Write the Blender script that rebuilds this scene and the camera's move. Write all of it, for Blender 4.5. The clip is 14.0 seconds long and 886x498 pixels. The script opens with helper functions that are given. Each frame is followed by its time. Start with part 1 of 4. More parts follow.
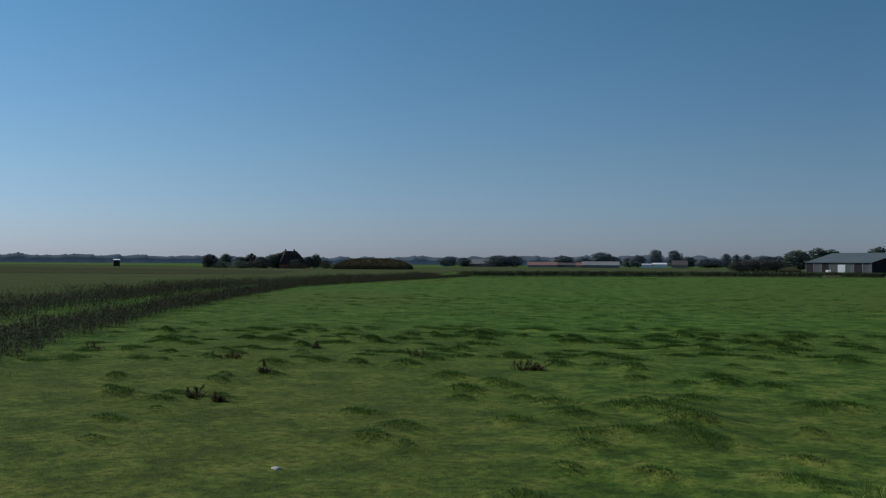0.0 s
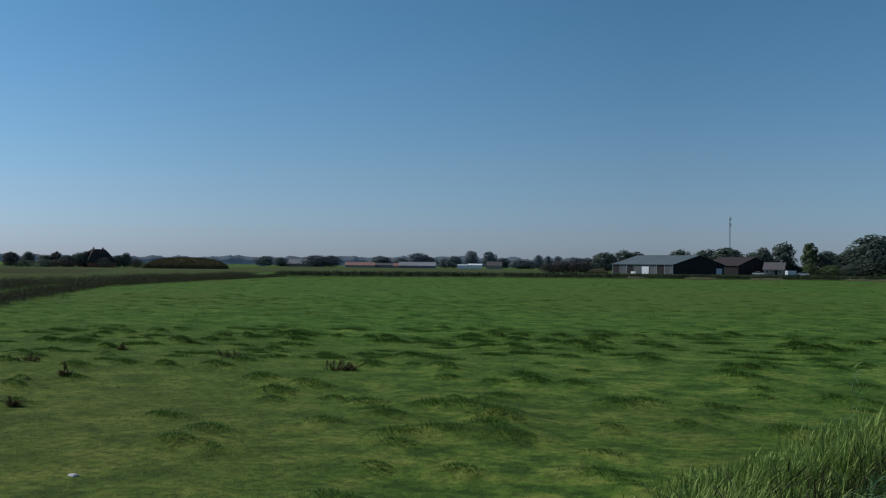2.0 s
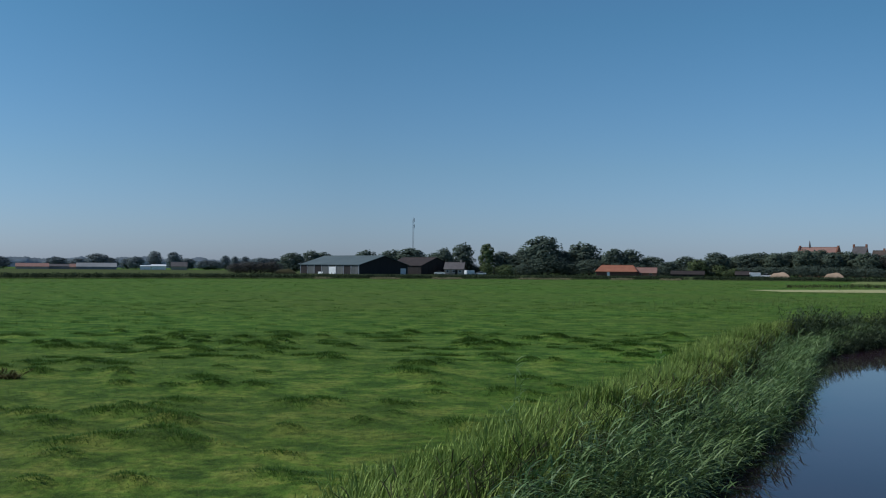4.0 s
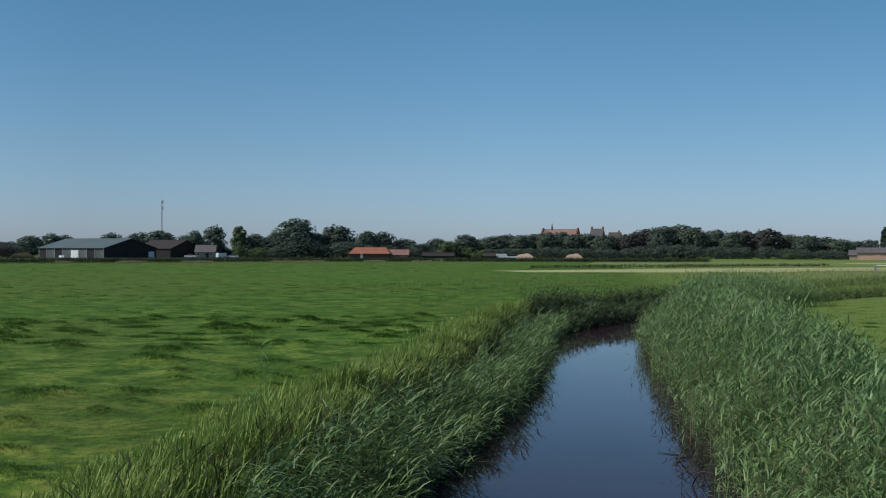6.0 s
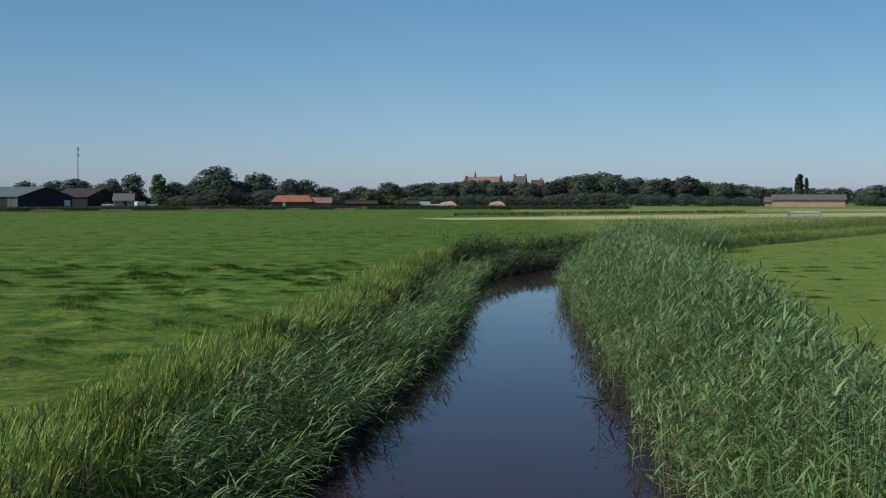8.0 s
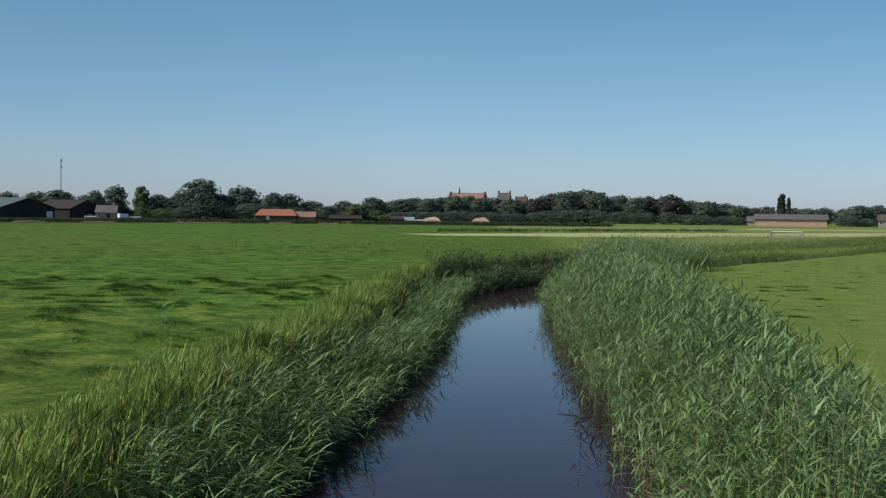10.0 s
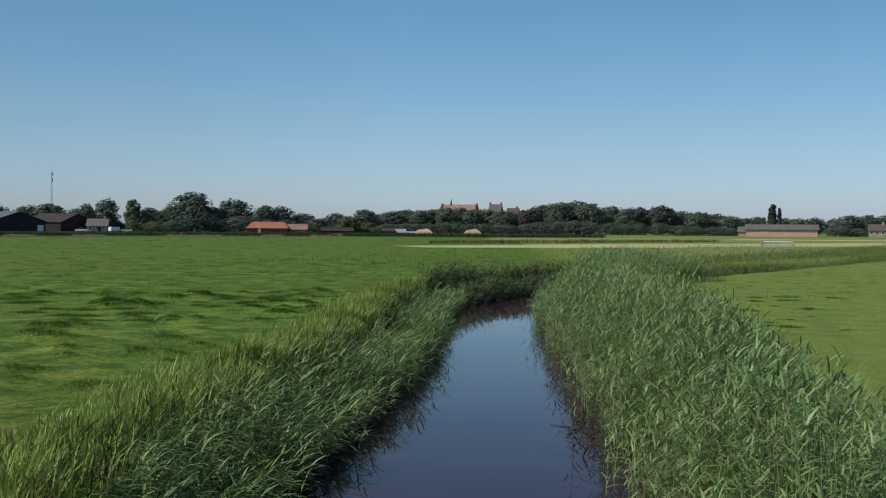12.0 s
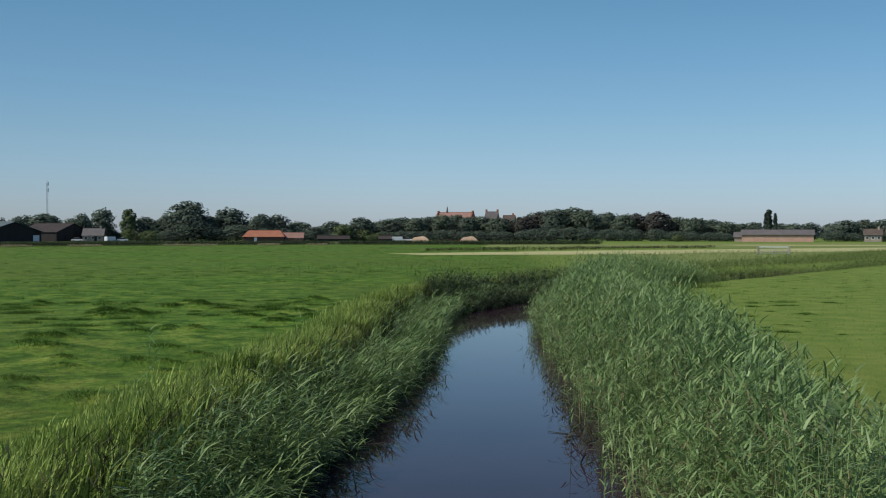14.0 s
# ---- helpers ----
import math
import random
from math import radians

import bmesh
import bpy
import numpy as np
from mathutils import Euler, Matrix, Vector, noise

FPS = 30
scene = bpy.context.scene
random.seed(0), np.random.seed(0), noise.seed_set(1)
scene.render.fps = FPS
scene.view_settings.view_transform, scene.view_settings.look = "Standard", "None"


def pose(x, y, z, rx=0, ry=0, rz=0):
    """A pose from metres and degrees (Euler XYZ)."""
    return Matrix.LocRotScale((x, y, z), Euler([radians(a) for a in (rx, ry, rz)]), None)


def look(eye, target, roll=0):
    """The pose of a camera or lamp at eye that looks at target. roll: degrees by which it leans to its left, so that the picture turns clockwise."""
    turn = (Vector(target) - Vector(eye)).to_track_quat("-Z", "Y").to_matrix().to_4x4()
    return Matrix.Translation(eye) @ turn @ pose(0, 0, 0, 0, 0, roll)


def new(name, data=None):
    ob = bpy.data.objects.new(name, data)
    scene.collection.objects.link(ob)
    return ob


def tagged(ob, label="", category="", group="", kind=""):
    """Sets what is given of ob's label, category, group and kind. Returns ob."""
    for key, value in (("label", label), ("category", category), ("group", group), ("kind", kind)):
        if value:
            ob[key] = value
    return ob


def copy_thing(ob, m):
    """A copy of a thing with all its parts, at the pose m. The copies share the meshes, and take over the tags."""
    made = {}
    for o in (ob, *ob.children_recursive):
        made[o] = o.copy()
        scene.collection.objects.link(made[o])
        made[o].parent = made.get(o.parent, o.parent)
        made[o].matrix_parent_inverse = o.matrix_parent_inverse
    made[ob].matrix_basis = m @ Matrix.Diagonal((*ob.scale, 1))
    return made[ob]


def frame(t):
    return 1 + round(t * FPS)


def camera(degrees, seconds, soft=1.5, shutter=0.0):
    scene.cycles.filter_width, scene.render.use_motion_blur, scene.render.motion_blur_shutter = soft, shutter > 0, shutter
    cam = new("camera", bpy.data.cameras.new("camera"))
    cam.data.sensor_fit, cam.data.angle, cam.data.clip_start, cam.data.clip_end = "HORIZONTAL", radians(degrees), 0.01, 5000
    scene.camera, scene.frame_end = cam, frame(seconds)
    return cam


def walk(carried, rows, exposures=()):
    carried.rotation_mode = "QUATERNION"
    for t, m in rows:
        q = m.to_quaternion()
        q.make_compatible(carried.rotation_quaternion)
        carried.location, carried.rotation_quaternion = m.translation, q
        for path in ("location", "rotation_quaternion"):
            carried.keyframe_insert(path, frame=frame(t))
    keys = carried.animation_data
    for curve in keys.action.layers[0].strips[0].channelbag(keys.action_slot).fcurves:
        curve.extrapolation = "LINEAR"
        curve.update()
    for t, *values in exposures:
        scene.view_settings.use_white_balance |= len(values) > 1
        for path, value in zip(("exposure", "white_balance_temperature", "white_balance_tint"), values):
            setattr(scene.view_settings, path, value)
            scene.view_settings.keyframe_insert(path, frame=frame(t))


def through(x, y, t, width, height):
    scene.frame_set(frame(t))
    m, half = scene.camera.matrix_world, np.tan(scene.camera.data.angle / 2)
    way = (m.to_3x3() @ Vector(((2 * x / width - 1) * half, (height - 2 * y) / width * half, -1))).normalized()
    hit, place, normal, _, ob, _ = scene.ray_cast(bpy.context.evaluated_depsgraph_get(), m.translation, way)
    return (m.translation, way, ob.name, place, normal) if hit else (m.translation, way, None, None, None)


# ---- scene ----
cam = camera(44.0, 14.0, soft=1.1)
PATH = [
    (0.0, pose(-0.144, -0.190, 2.6, 90.740, -0.337, 46.445)),
    (0.5, pose(-0.121, -0.168, 2.6, 90.619, -0.413, 43.471)),
    (1.0, pose(-0.106, -0.154, 2.6, 90.451, -0.598, 41.536)),
    (1.5, pose(-0.093, -0.143, 2.6, 90.539, -0.873, 39.920)),
    (2.0, pose(-0.068, -0.123, 2.6, 90.830, -0.661, 36.944)),
    (2.5, pose(-0.032, -0.098, 2.6, 91.101, -0.660, 32.820)),
    (3.0, pose(0.007, -0.075, 2.6, 91.350, -0.417, 28.632)),
    (3.5, pose(0.047, -0.055, 2.6, 90.977, -0.486, 24.373)),
    (4.0, pose(0.083, -0.040, 2.6, 91.005, -0.446, 20.752)),
    (6.5, pose(0.236, -0.003, 2.6, 89.775, -0.179, 6.036)),
    (7.0, pose(0.246, -0.002, 2.6, 88.959, -0.231, 5.041)),
    (7.5, pose(0.251, -0.002, 2.6, 88.071, -0.229, 4.590)),
    (8.0, pose(0.258, -0.001, 2.6, 87.429, -0.008, 3.959)),
    (10.5, pose(0.267, -0.001, 2.6, 88.526, -0.728, 3.081)),
    (11.0, pose(0.266, -0.001, 2.6, 88.685, -0.564, 3.200)),
    (11.5, pose(0.268, -0.001, 2.6, 88.660, -0.461, 3.006)),
    (12.0, pose(0.271, -0.001, 2.6, 88.874, -0.405, 2.699)),
    (12.5, pose(0.269, -0.001, 2.6, 89.091, 0.035, 2.923)),
    (13.0, pose(0.269, -0.001, 2.6, 89.221, 0.014, 2.863)),
    (13.5, pose(0.272, -0.001, 2.6, 89.108, -0.128, 2.663)),
    (14.0, pose(0.273, -0.001, 2.6, 89.262, -0.025, 2.504)),
]
EXPOSURES = [(0.0, -0.80, 6150, 10), (1.5, -0.62, 6100, 9), (3.0, -0.47, 6000, 8), (4.0, -0.36, 6000, 8), (6.5, -0.16, 6400, 8), (8.0, -0.10, 6500, 8), (11.0, 0.06, 6800, 8), (14.0, 0.02, 6750, 8)]
walk(cam, PATH, EXPOSURES)

# the world's light: clear sky, sun high to the west of the ditch
SUN_YAW, SUN_EL = radians(112), radians(46)
world = bpy.data.worlds.new("sky")
scene.world = world
world.use_nodes = True
wn = world.node_tree
sky = wn.nodes.new("ShaderNodeTexSky")
sky.sky_type, sky.sun_disc = "NISHITA", False
sky.sun_elevation, sky.sun_rotation = SUN_EL, -SUN_YAW
sky.air_density, sky.dust_density, sky.ozone_density = 1.0, 0.5, 4.5
# summer haze: the clear sky pales to blue-grey towards the horizon, all round
place = wn.nodes.new("ShaderNodeTexCoord")
split = wn.nodes.new("ShaderNodeSeparateXYZ")
haze = wn.nodes.new("ShaderNodeValToRGB")
for stop, tone in ((0.0, (0.90, 1.02, 1.46, 1)), (0.09, (0.84, 1.02, 1.18, 1)), (0.22, (0.70, 1.02, 1.08, 1)), (0.45, (0.80, 0.92, 1.06, 1))):
    mark = haze.color_ramp.elements[0] if stop == 0.0 else haze.color_ramp.elements.new(stop)
    mark.color = tone
haze.color_ramp.elements[-1].color = (0.80, 0.92, 1.06, 1)
tint = wn.nodes.new("ShaderNodeMix")
tint.data_type, tint.blend_type = "RGBA", "MULTIPLY"
tint.inputs[0].default_value = 1.0
wn.links.new(place.outputs["Generated"], split.inputs[0])
wn.links.new(split.outputs["Z"], haze.inputs["Fac"])
wn.links.new(sky.outputs[0], tint.inputs[6])
wn.links.new(haze.outputs["Color"], tint.inputs[7])
# brighter towards the sun, dullest some way off it
bearing = wn.nodes.new("ShaderNodeVectorMath")
bearing.operation = "DOT_PRODUCT"
bearing.inputs[1].default_value = (-math.sin(SUN_YAW), math.cos(SUN_YAW), 0)
spread = wn.nodes.new("ShaderNodeMapRange")
spread.inputs["From Min"].default_value = -1.0
glow = wn.nodes.new("ShaderNodeValToRGB")
for stop, tone in ((0.0, 0.98), (0.18, 0.93), (0.355, 0.98), (0.535, 0.86), (0.72, 1.0), (0.87, 1.22), (1.0, 1.4)):
    mark = glow.color_ramp.elements[0] if stop == 0.0 else glow.color_ramp.elements[-1] if stop == 1.0 else glow.color_ramp.elements.new(stop)
    mark.color = (tone, tone, tone, 1)
shine = wn.nodes.new("ShaderNodeMix")
shine.data_type, shine.blend_type = "RGBA", "MULTIPLY"
shine.inputs[0].default_value = 1.0
wn.links.new(place.outputs["Generated"], bearing.inputs[0])
wn.links.new(bearing.outputs["Value"], spread.inputs["Value"])
wn.links.new(spread.outputs[0], glow.inputs["Fac"])
wn.links.new(tint.outputs[2], shine.inputs[6])
wn.links.new(glow.outputs["Color"], shine.inputs[7])
wn.links.new(shine.outputs[2], wn.nodes["Background"].inputs[0])
wn.nodes["Background"].inputs[1].default_value = 0.098
sun_data = bpy.data.lights.new("sun", "SUN")
sun_data.energy, sun_data.angle, sun_data.color = 3.8, radians(0.5), (1.0, 0.95, 0.86)
sun = new("sun", sun_data)
sun.matrix_world = look((-math.sin(SUN_YAW) * 100 * math.cos(SUN_EL), math.cos(SUN_YAW) * 100 * math.cos(SUN_EL), 100 * math.sin(SUN_EL)), (0, 0, 0))

rng = np.random.default_rng(7)


# ---- materials ----
class Nodes:
    """A small builder for node materials."""

    def __init__(self, name):
        self.m = bpy.data.materials.new(name)
        self.m.use_nodes = True
        self.t = self.m.node_tree
        self.b = self.t.nodes["Principled BSDF"]

    def put(self, kind, **inputs):
        n = self.t.nodes.new(kind)
        for k, v in inputs.items():
            n.inputs[k.replace("_", " ")].default_value = v
        return n

    def link(self, a, b):
        self.t.links.new(a, b)

    def coords(self, scale=(1, 1, 1)):
        tc = self.put("ShaderNodeTexCoord")
        mp = self.put("ShaderNodeMapping")
        mp.inputs["Scale"].default_value = scale
        self.link(tc.outputs["Object"], mp.inputs["Vector"])
        return mp.outputs["Vector"]

    def noise(self, vec, scale, detail=4.0, rough=0.6):
        n = self.put("ShaderNodeTexNoise", Scale=scale, Detail=detail, Roughness=rough)
        self.link(vec, n.inputs["Vector"])
        return n.outputs["Fac"]

    def ramp(self, fac, stops):
        r = self.put("ShaderNodeValToRGB")
        while len(r.color_ramp.elements) < len(stops):
            r.color_ramp.elements.new(0.5)
        for e, (p, c) in zip(r.color_ramp.elements, stops):
            e.position, e.color = p, (*c, 1)
        self.link(fac, r.inputs["Fac"])
        return r.outputs["Color"]

    def mix(self, fac, a, b, mode="MIX"):
        n = self.put("ShaderNodeMix")
        n.data_type, n.blend_type = "RGBA", mode
        for sock, v in ((n.inputs[0], fac), (n.inputs[6], a), (n.inputs[7], b)):
            if hasattr(v, "is_output"):
                self.link(v, sock)
            else:
                sock.default_value = v if isinstance(v, float) else (*v, 1)
        return n.outputs[2]

    def bump(self, height, strength, distance):
        n = self.put("ShaderNodeBump", Strength=strength, Distance=distance)
        self.link(height, n.inputs["Height"])
        self.link(n.outputs["Normal"], self.b.inputs["Normal"])

    def done(self, colour, rough=0.8, spec=0.3, metal=0.0):
        if hasattr(colour, "is_output"):
            self.link(colour, self.b.inputs["Base Color"])
        else:
            self.b.inputs["Base Color"].default_value = (*colour, 1)
        self.b.inputs["Roughness"].default_value = rough
        self.b.inputs["Specular IOR Level"].default_value = spec
        self.b.inputs["Metallic"].default_value = metal
        return self.m


def dry_near(n, c):
    """The trodden grass round the causeway is drier and more olive than the field beyond."""
    far = n.put("ShaderNodeVectorMath")
    far.operation = "DISTANCE"
    far.inputs[1].default_value = (-9, 5, 0)
    n.link(n.coords(), far.inputs[0])
    fade = n.put("ShaderNodeMapRange", From_Min=6.0, From_Max=28.0, To_Min=0.65, To_Max=0.0)
    n.link(far.outputs["Value"], fade.inputs["Value"])
    return n.mix(fade.outputs[0], c, n.mix(1.0, c, (1.28, 0.94, 1.08), "MULTIPLY"))


def leaf_material(name, dark, mid, light, rough=0.55, through=0.35, patch=0.4, spec=0.06, mottle=False):
    """Leaves: every blade its own shade, larger patches, some light passing through."""
    n = Nodes(name)
    geo = n.put("ShaderNodeNewGeometry")
    c = n.ramp(geo.outputs["Random Per Island"], [(0.0, dark), (0.5, mid), (1.0, light)])
    big = n.noise(n.coords(), patch, 3.0)
    c = n.mix(n.ramp(big, [(0.35, (0, 0, 0)), (0.65, (1, 1, 1))]), c, n.mix(0.6, c, light, "MIX"))
    if mottle:
        c = n.mix(1.0, c, n.ramp(n.noise(n.coords(), 0.95, 5.0, 0.65), [(0.40, (0.42, 0.60, 0.42)), (0.49, (1.0, 1.08, 0.88)), (0.58, (1.45, 1.3, 1.3))]), "MULTIPLY")
        c = dry_near(n, c)
    m = n.done(c, rough, spec)
    tr = n.put("ShaderNodeBsdfTranslucent")
    n.link(c, tr.inputs["Color"])
    ms = n.put("ShaderNodeMixShader", Fac=through)
    n.link(n.b.outputs[0], ms.inputs[1])
    n.link(tr.outputs[0], ms.inputs[2])
    n.link(ms.outputs[0], n.t.nodes["Material Output"].inputs[0])
    return m


def surface_material(name, a, b, scale=3.0, rough=0.85, spec=0.2, bump=0.2, stretch=(1, 1, 1), metal=0.0):
    """Plain building surface: two tones, coarse stains and fine grain."""
    n = Nodes(name)
    v = n.coords(stretch)
    big, fine = n.noise(v, scale * 0.15, 3.0), n.noise(v, scale * 4, 5.0)
    c = n.mix(n.ramp(big, [(0.35, (0, 0, 0)), (0.7, (1, 1, 1))]), a, b)
    c = n.mix(n.ramp(fine, [(0.3, (0.25, 0.25, 0.25)), (0.7, (0, 0, 0))]), c, tuple(0.6 * k for k in a))
    info = n.put("ShaderNodeObjectInfo")
    c = n.mix(0.25, c, n.ramp(info.outputs["Random"], [(0.0, tuple(0.7 * k for k in a)), (1.0, tuple(min(1, 1.15 * k) for k in b))]))
    n.bump(fine, bump, 0.02)
    return n.done(c, rough, spec, metal)


def pasture_material():
    n = Nodes("pasture")
    v = n.coords()
    big, mid = n.noise(v, 0.035, 3.0), n.noise(v, 0.95, 5.0, 0.65)
    fine, hair = n.noise(v, 5.0, 6.0, 0.7), n.noise(n.coords((30, 30, 30)), 1.0, 3.0, 0.7)
    c = n.ramp(mid, [(0.40, (0.036, 0.098, 0.014)), (0.50, (0.094, 0.196, 0.026)), (0.59, (0.185, 0.268, 0.048))])
    streak = n.noise(n.coords((0.7, 1.0, 1.0)), 0.30, 4.0, 0.6)
    c = n.mix(n.ramp(streak, [(0.38, (0.5, 0.5, 0.5)), (0.58, (0, 0, 0))]), c, (0.040, 0.105, 0.014))
    c = n.mix(n.ramp(big, [(0.40, (0, 0, 0)), (0.62, (0.5, 0.5, 0.5))]), c, (0.125, 0.150, 0.035))
    c = n.mix(n.ramp(fine, [(0.35, (0.75, 0.75, 0.75)), (0.58, (0, 0, 0))]), c, (0.022, 0.048, 0.010))
    c = n.mix(n.ramp(hair, [(0.52, (0, 0, 0)), (0.75, (0.45, 0.45, 0.45))]), c, (0.17, 0.20, 0.055))
    east = n.put("ShaderNodeSeparateXYZ")
    n.link(v, east.inputs[0])
    step = n.put("ShaderNodeMapRange", From_Min=3.5, From_Max=6.5)
    n.link(east.outputs["X"], step.inputs["Value"])
    pale = n.ramp(n.noise(v, 0.9, 5.0), [(0.3, (0.100, 0.165, 0.033)), (0.7, (0.190, 0.235, 0.058))])
    half = n.put("ShaderNodeMath")
    half.operation = "MULTIPLY"
    half.inputs[1].default_value = 0.88
    n.link(step.outputs[0], half.inputs[0])
    c = n.mix(half.outputs[0], c, pale)
    c = dry_near(n, c)
    mud = n.put("ShaderNodeMapRange", From_Min=-0.10, From_Max=-0.45)
    n.link(east.outputs["Z"], mud.inputs["Value"])
    c = n.mix(mud.outputs[0], c, n.ramp(fine, [(0.3, (0.030, 0.022, 0.015)), (0.7, (0.060, 0.045, 0.030))]))
    n.bump(fine, 0.8, 0.08)
    return n.done(c, 0.95, 0.05)


def strip_material(name, a, b):
    n = Nodes(name)
    v = n.coords((0.25, 1, 1))
    c = n.ramp(n.noise(v, 0.35, 5.0), [(0.3, a), (0.7, b)])
    c = n.mix(n.ramp(n.noise(n.coords(), 3.0, 5.0), [(0.4, (0.4, 0.4, 0.4)), (0.7, (0, 0, 0))]), c, tuple(0.5 * k for k in a))
    return n.done(c, 0.95, 0.0)


def water_material():
    n = Nodes("ditch_water")
    v = n.coords((1.0, 0.5, 1))
    n.bump(n.mix(0.5, n.noise(v, 2.5, 3.0), n.noise(v, 0.5, 2.0)), 0.012, 0.05)
    c = n.ramp(n.noise(n.coords(), 0.3, 4.0), [(0.3, (0.026, 0.013, 0.023)), (0.7, (0.038, 0.021, 0.032))])
    n.b.inputs["IOR"].default_value = 1.33
    return n.done(c, 0.03, 0.23)


PASTURE, WATER = pasture_material(), water_material()
REED = leaf_material("reed_leaf", (0.028, 0.070, 0.017), (0.092, 0.172, 0.048), (0.240, 0.330, 0.125), 0.48, 0.2, 0.4, 0.28)
REED_OLD = leaf_material("old_reed_leaf", (0.05, 0.045, 0.022), (0.13, 0.105, 0.05), (0.26, 0.22, 0.12), 0.7, 0.15)
BANK_GRASS = leaf_material("bank_grass", (0.048, 0.088, 0.018), (0.165, 0.255, 0.050), (0.350, 0.430, 0.118), 0.55, 0.2)
# darker reed leaf: the shaded face at the bend is in the colour
SHADE_REED = leaf_material("shaded_reed_leaf", (0.032, 0.048, 0.026), (0.062, 0.088, 0.046), (0.105, 0.135, 0.072), 0.6, 0.2)
DRY_GRASS = leaf_material("dry_grass", (0.20, 0.18, 0.10), (0.30, 0.26, 0.15), (0.38, 0.34, 0.21), 0.7, 0.2)
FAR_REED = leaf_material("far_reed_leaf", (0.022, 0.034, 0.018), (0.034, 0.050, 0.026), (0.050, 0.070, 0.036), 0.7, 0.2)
BLADE = leaf_material("pasture_blade", (0.048, 0.105, 0.016), (0.100, 0.185, 0.030), (0.180, 0.232, 0.054), 0.6, 0.3, mottle=True)
TUSSOCK = leaf_material("tussock_blade", (0.038, 0.092, 0.016), (0.072, 0.148, 0.026), (0.115, 0.192, 0.040), 0.6, 0.3)
WEED = leaf_material("weed_leaf", (0.040, 0.045, 0.016), (0.075, 0.070, 0.028), (0.14, 0.115, 0.05), 0.7, 0.2)
# dark brown reed, deepened so the colour holds the field ditch's backlit shade
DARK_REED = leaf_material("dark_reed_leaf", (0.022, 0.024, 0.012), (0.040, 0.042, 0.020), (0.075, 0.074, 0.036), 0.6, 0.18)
ROUGH_GRASS = leaf_material("rough_grass", (0.055, 0.100, 0.022), (0.105, 0.165, 0.042), (0.19, 0.22, 0.08), 0.7, 0.25)
# these two greens are lifted towards blue: some haze is in the colour
LEAF_OAK = leaf_material("tree_leaf_dark_hazed", (0.092, 0.126, 0.100), (0.122, 0.158, 0.122), (0.150, 0.186, 0.140), 0.7, 0.5, 0.15)
LEAF_ASH = leaf_material("tree_leaf_mid_hazed", (0.104, 0.140, 0.102), (0.136, 0.172, 0.122), (0.166, 0.202, 0.142), 0.7, 0.5, 0.15)
LEAF_WILLOW = leaf_material("tree_leaf_pale", (0.06, 0.09, 0.035), (0.10, 0.135, 0.055), (0.15, 0.18, 0.085), 0.55, 0.2, 0.15)
LEAF_COPPER = leaf_material("tree_leaf_copper", (0.062, 0.060, 0.056), (0.078, 0.074, 0.066), (0.10, 0.095, 0.082), 0.7, 0.3, 0.15)
# horizon woods: aerial haze put into a pale blue-grey leaf colour
LEAF_FAR = leaf_material("hazed_wood_leaf", (0.36, 0.42, 0.50), (0.37, 0.43, 0.51), (0.38, 0.44, 0.52), 0.9, 0.7, 0.02)
# foliage paled and blued to carry the haze of the distance
LEAF_HAZE = leaf_material("hazed_distant_leaf", (0.14, 0.17, 0.18), (0.165, 0.20, 0.205), (0.19, 0.225, 0.225), 0.8, 0.35, 0.05)
BARK = surface_material("bark", (0.06, 0.045, 0.03), (0.11, 0.085, 0.06), 2.0, 0.9, 0.1, 0.5)
BLACK_WOOD = surface_material("tarred_boards", (0.020, 0.018, 0.018), (0.042, 0.036, 0.034), 2.0, 0.8, 0.2, 0.4, (1, 1, 0.2))
SHEET_ROOF = surface_material("grey_green_sheet_roof", (0.075, 0.100, 0.098), (0.115, 0.145, 0.140), 1.0, 0.6, 0.3, 0.2)
GREY_BOARD = surface_material("weathered_grey_boards", (0.085, 0.09, 0.09), (0.15, 0.155, 0.15), 2.0, 0.8, 0.2, 0.3, (1, 1, 0.2))
WHITE = surface_material("white_paint", (0.72, 0.72, 0.70), (0.85, 0.85, 0.83), 2.0, 0.5, 0.4, 0.05)
RED_TILE = surface_material("orange_roof_tiles", (0.30, 0.115, 0.07), (0.40, 0.17, 0.10), 3.0, 0.8, 0.2, 0.4)
FADED_TILE = surface_material("faded_pink_tiles", (0.24, 0.135, 0.11), (0.31, 0.18, 0.145), 3.0, 0.85, 0.2, 0.4)
OLD_TILE = surface_material("brown_roof_tiles", (0.085, 0.065, 0.055), (0.14, 0.105, 0.085), 3.0, 0.85, 0.2, 0.4)
DARK_TILE = surface_material("blackish_roof_tiles", (0.040, 0.032, 0.030), (0.066, 0.052, 0.046), 3.0, 0.85, 0.2, 0.4)
GREY_TILE = surface_material("grey_roof_tiles", (0.10, 0.09, 0.088), (0.15, 0.135, 0.13), 3.0, 0.85, 0.2, 0.4)
BRICK = surface_material("red_brick", (0.30, 0.13, 0.08), (0.42, 0.20, 0.13), 6.0, 0.9, 0.15, 0.3)
# brick darkened in its base colour to stand for a wall in shadow
SHADED_BRICK = surface_material("shaded_brick", (0.10, 0.055, 0.042), (0.16, 0.085, 0.06), 6.0, 0.9, 0.15, 0.3)
PALE_BRICK = surface_material("pale_pink_brick", (0.46, 0.27, 0.20), (0.56, 0.35, 0.27), 6.0, 0.9, 0.15, 0.3)
PALE_WALL = surface_material("pale_render", (0.30, 0.25, 0.20), (0.40, 0.34, 0.28), 2.0, 0.9, 0.15, 0.2)
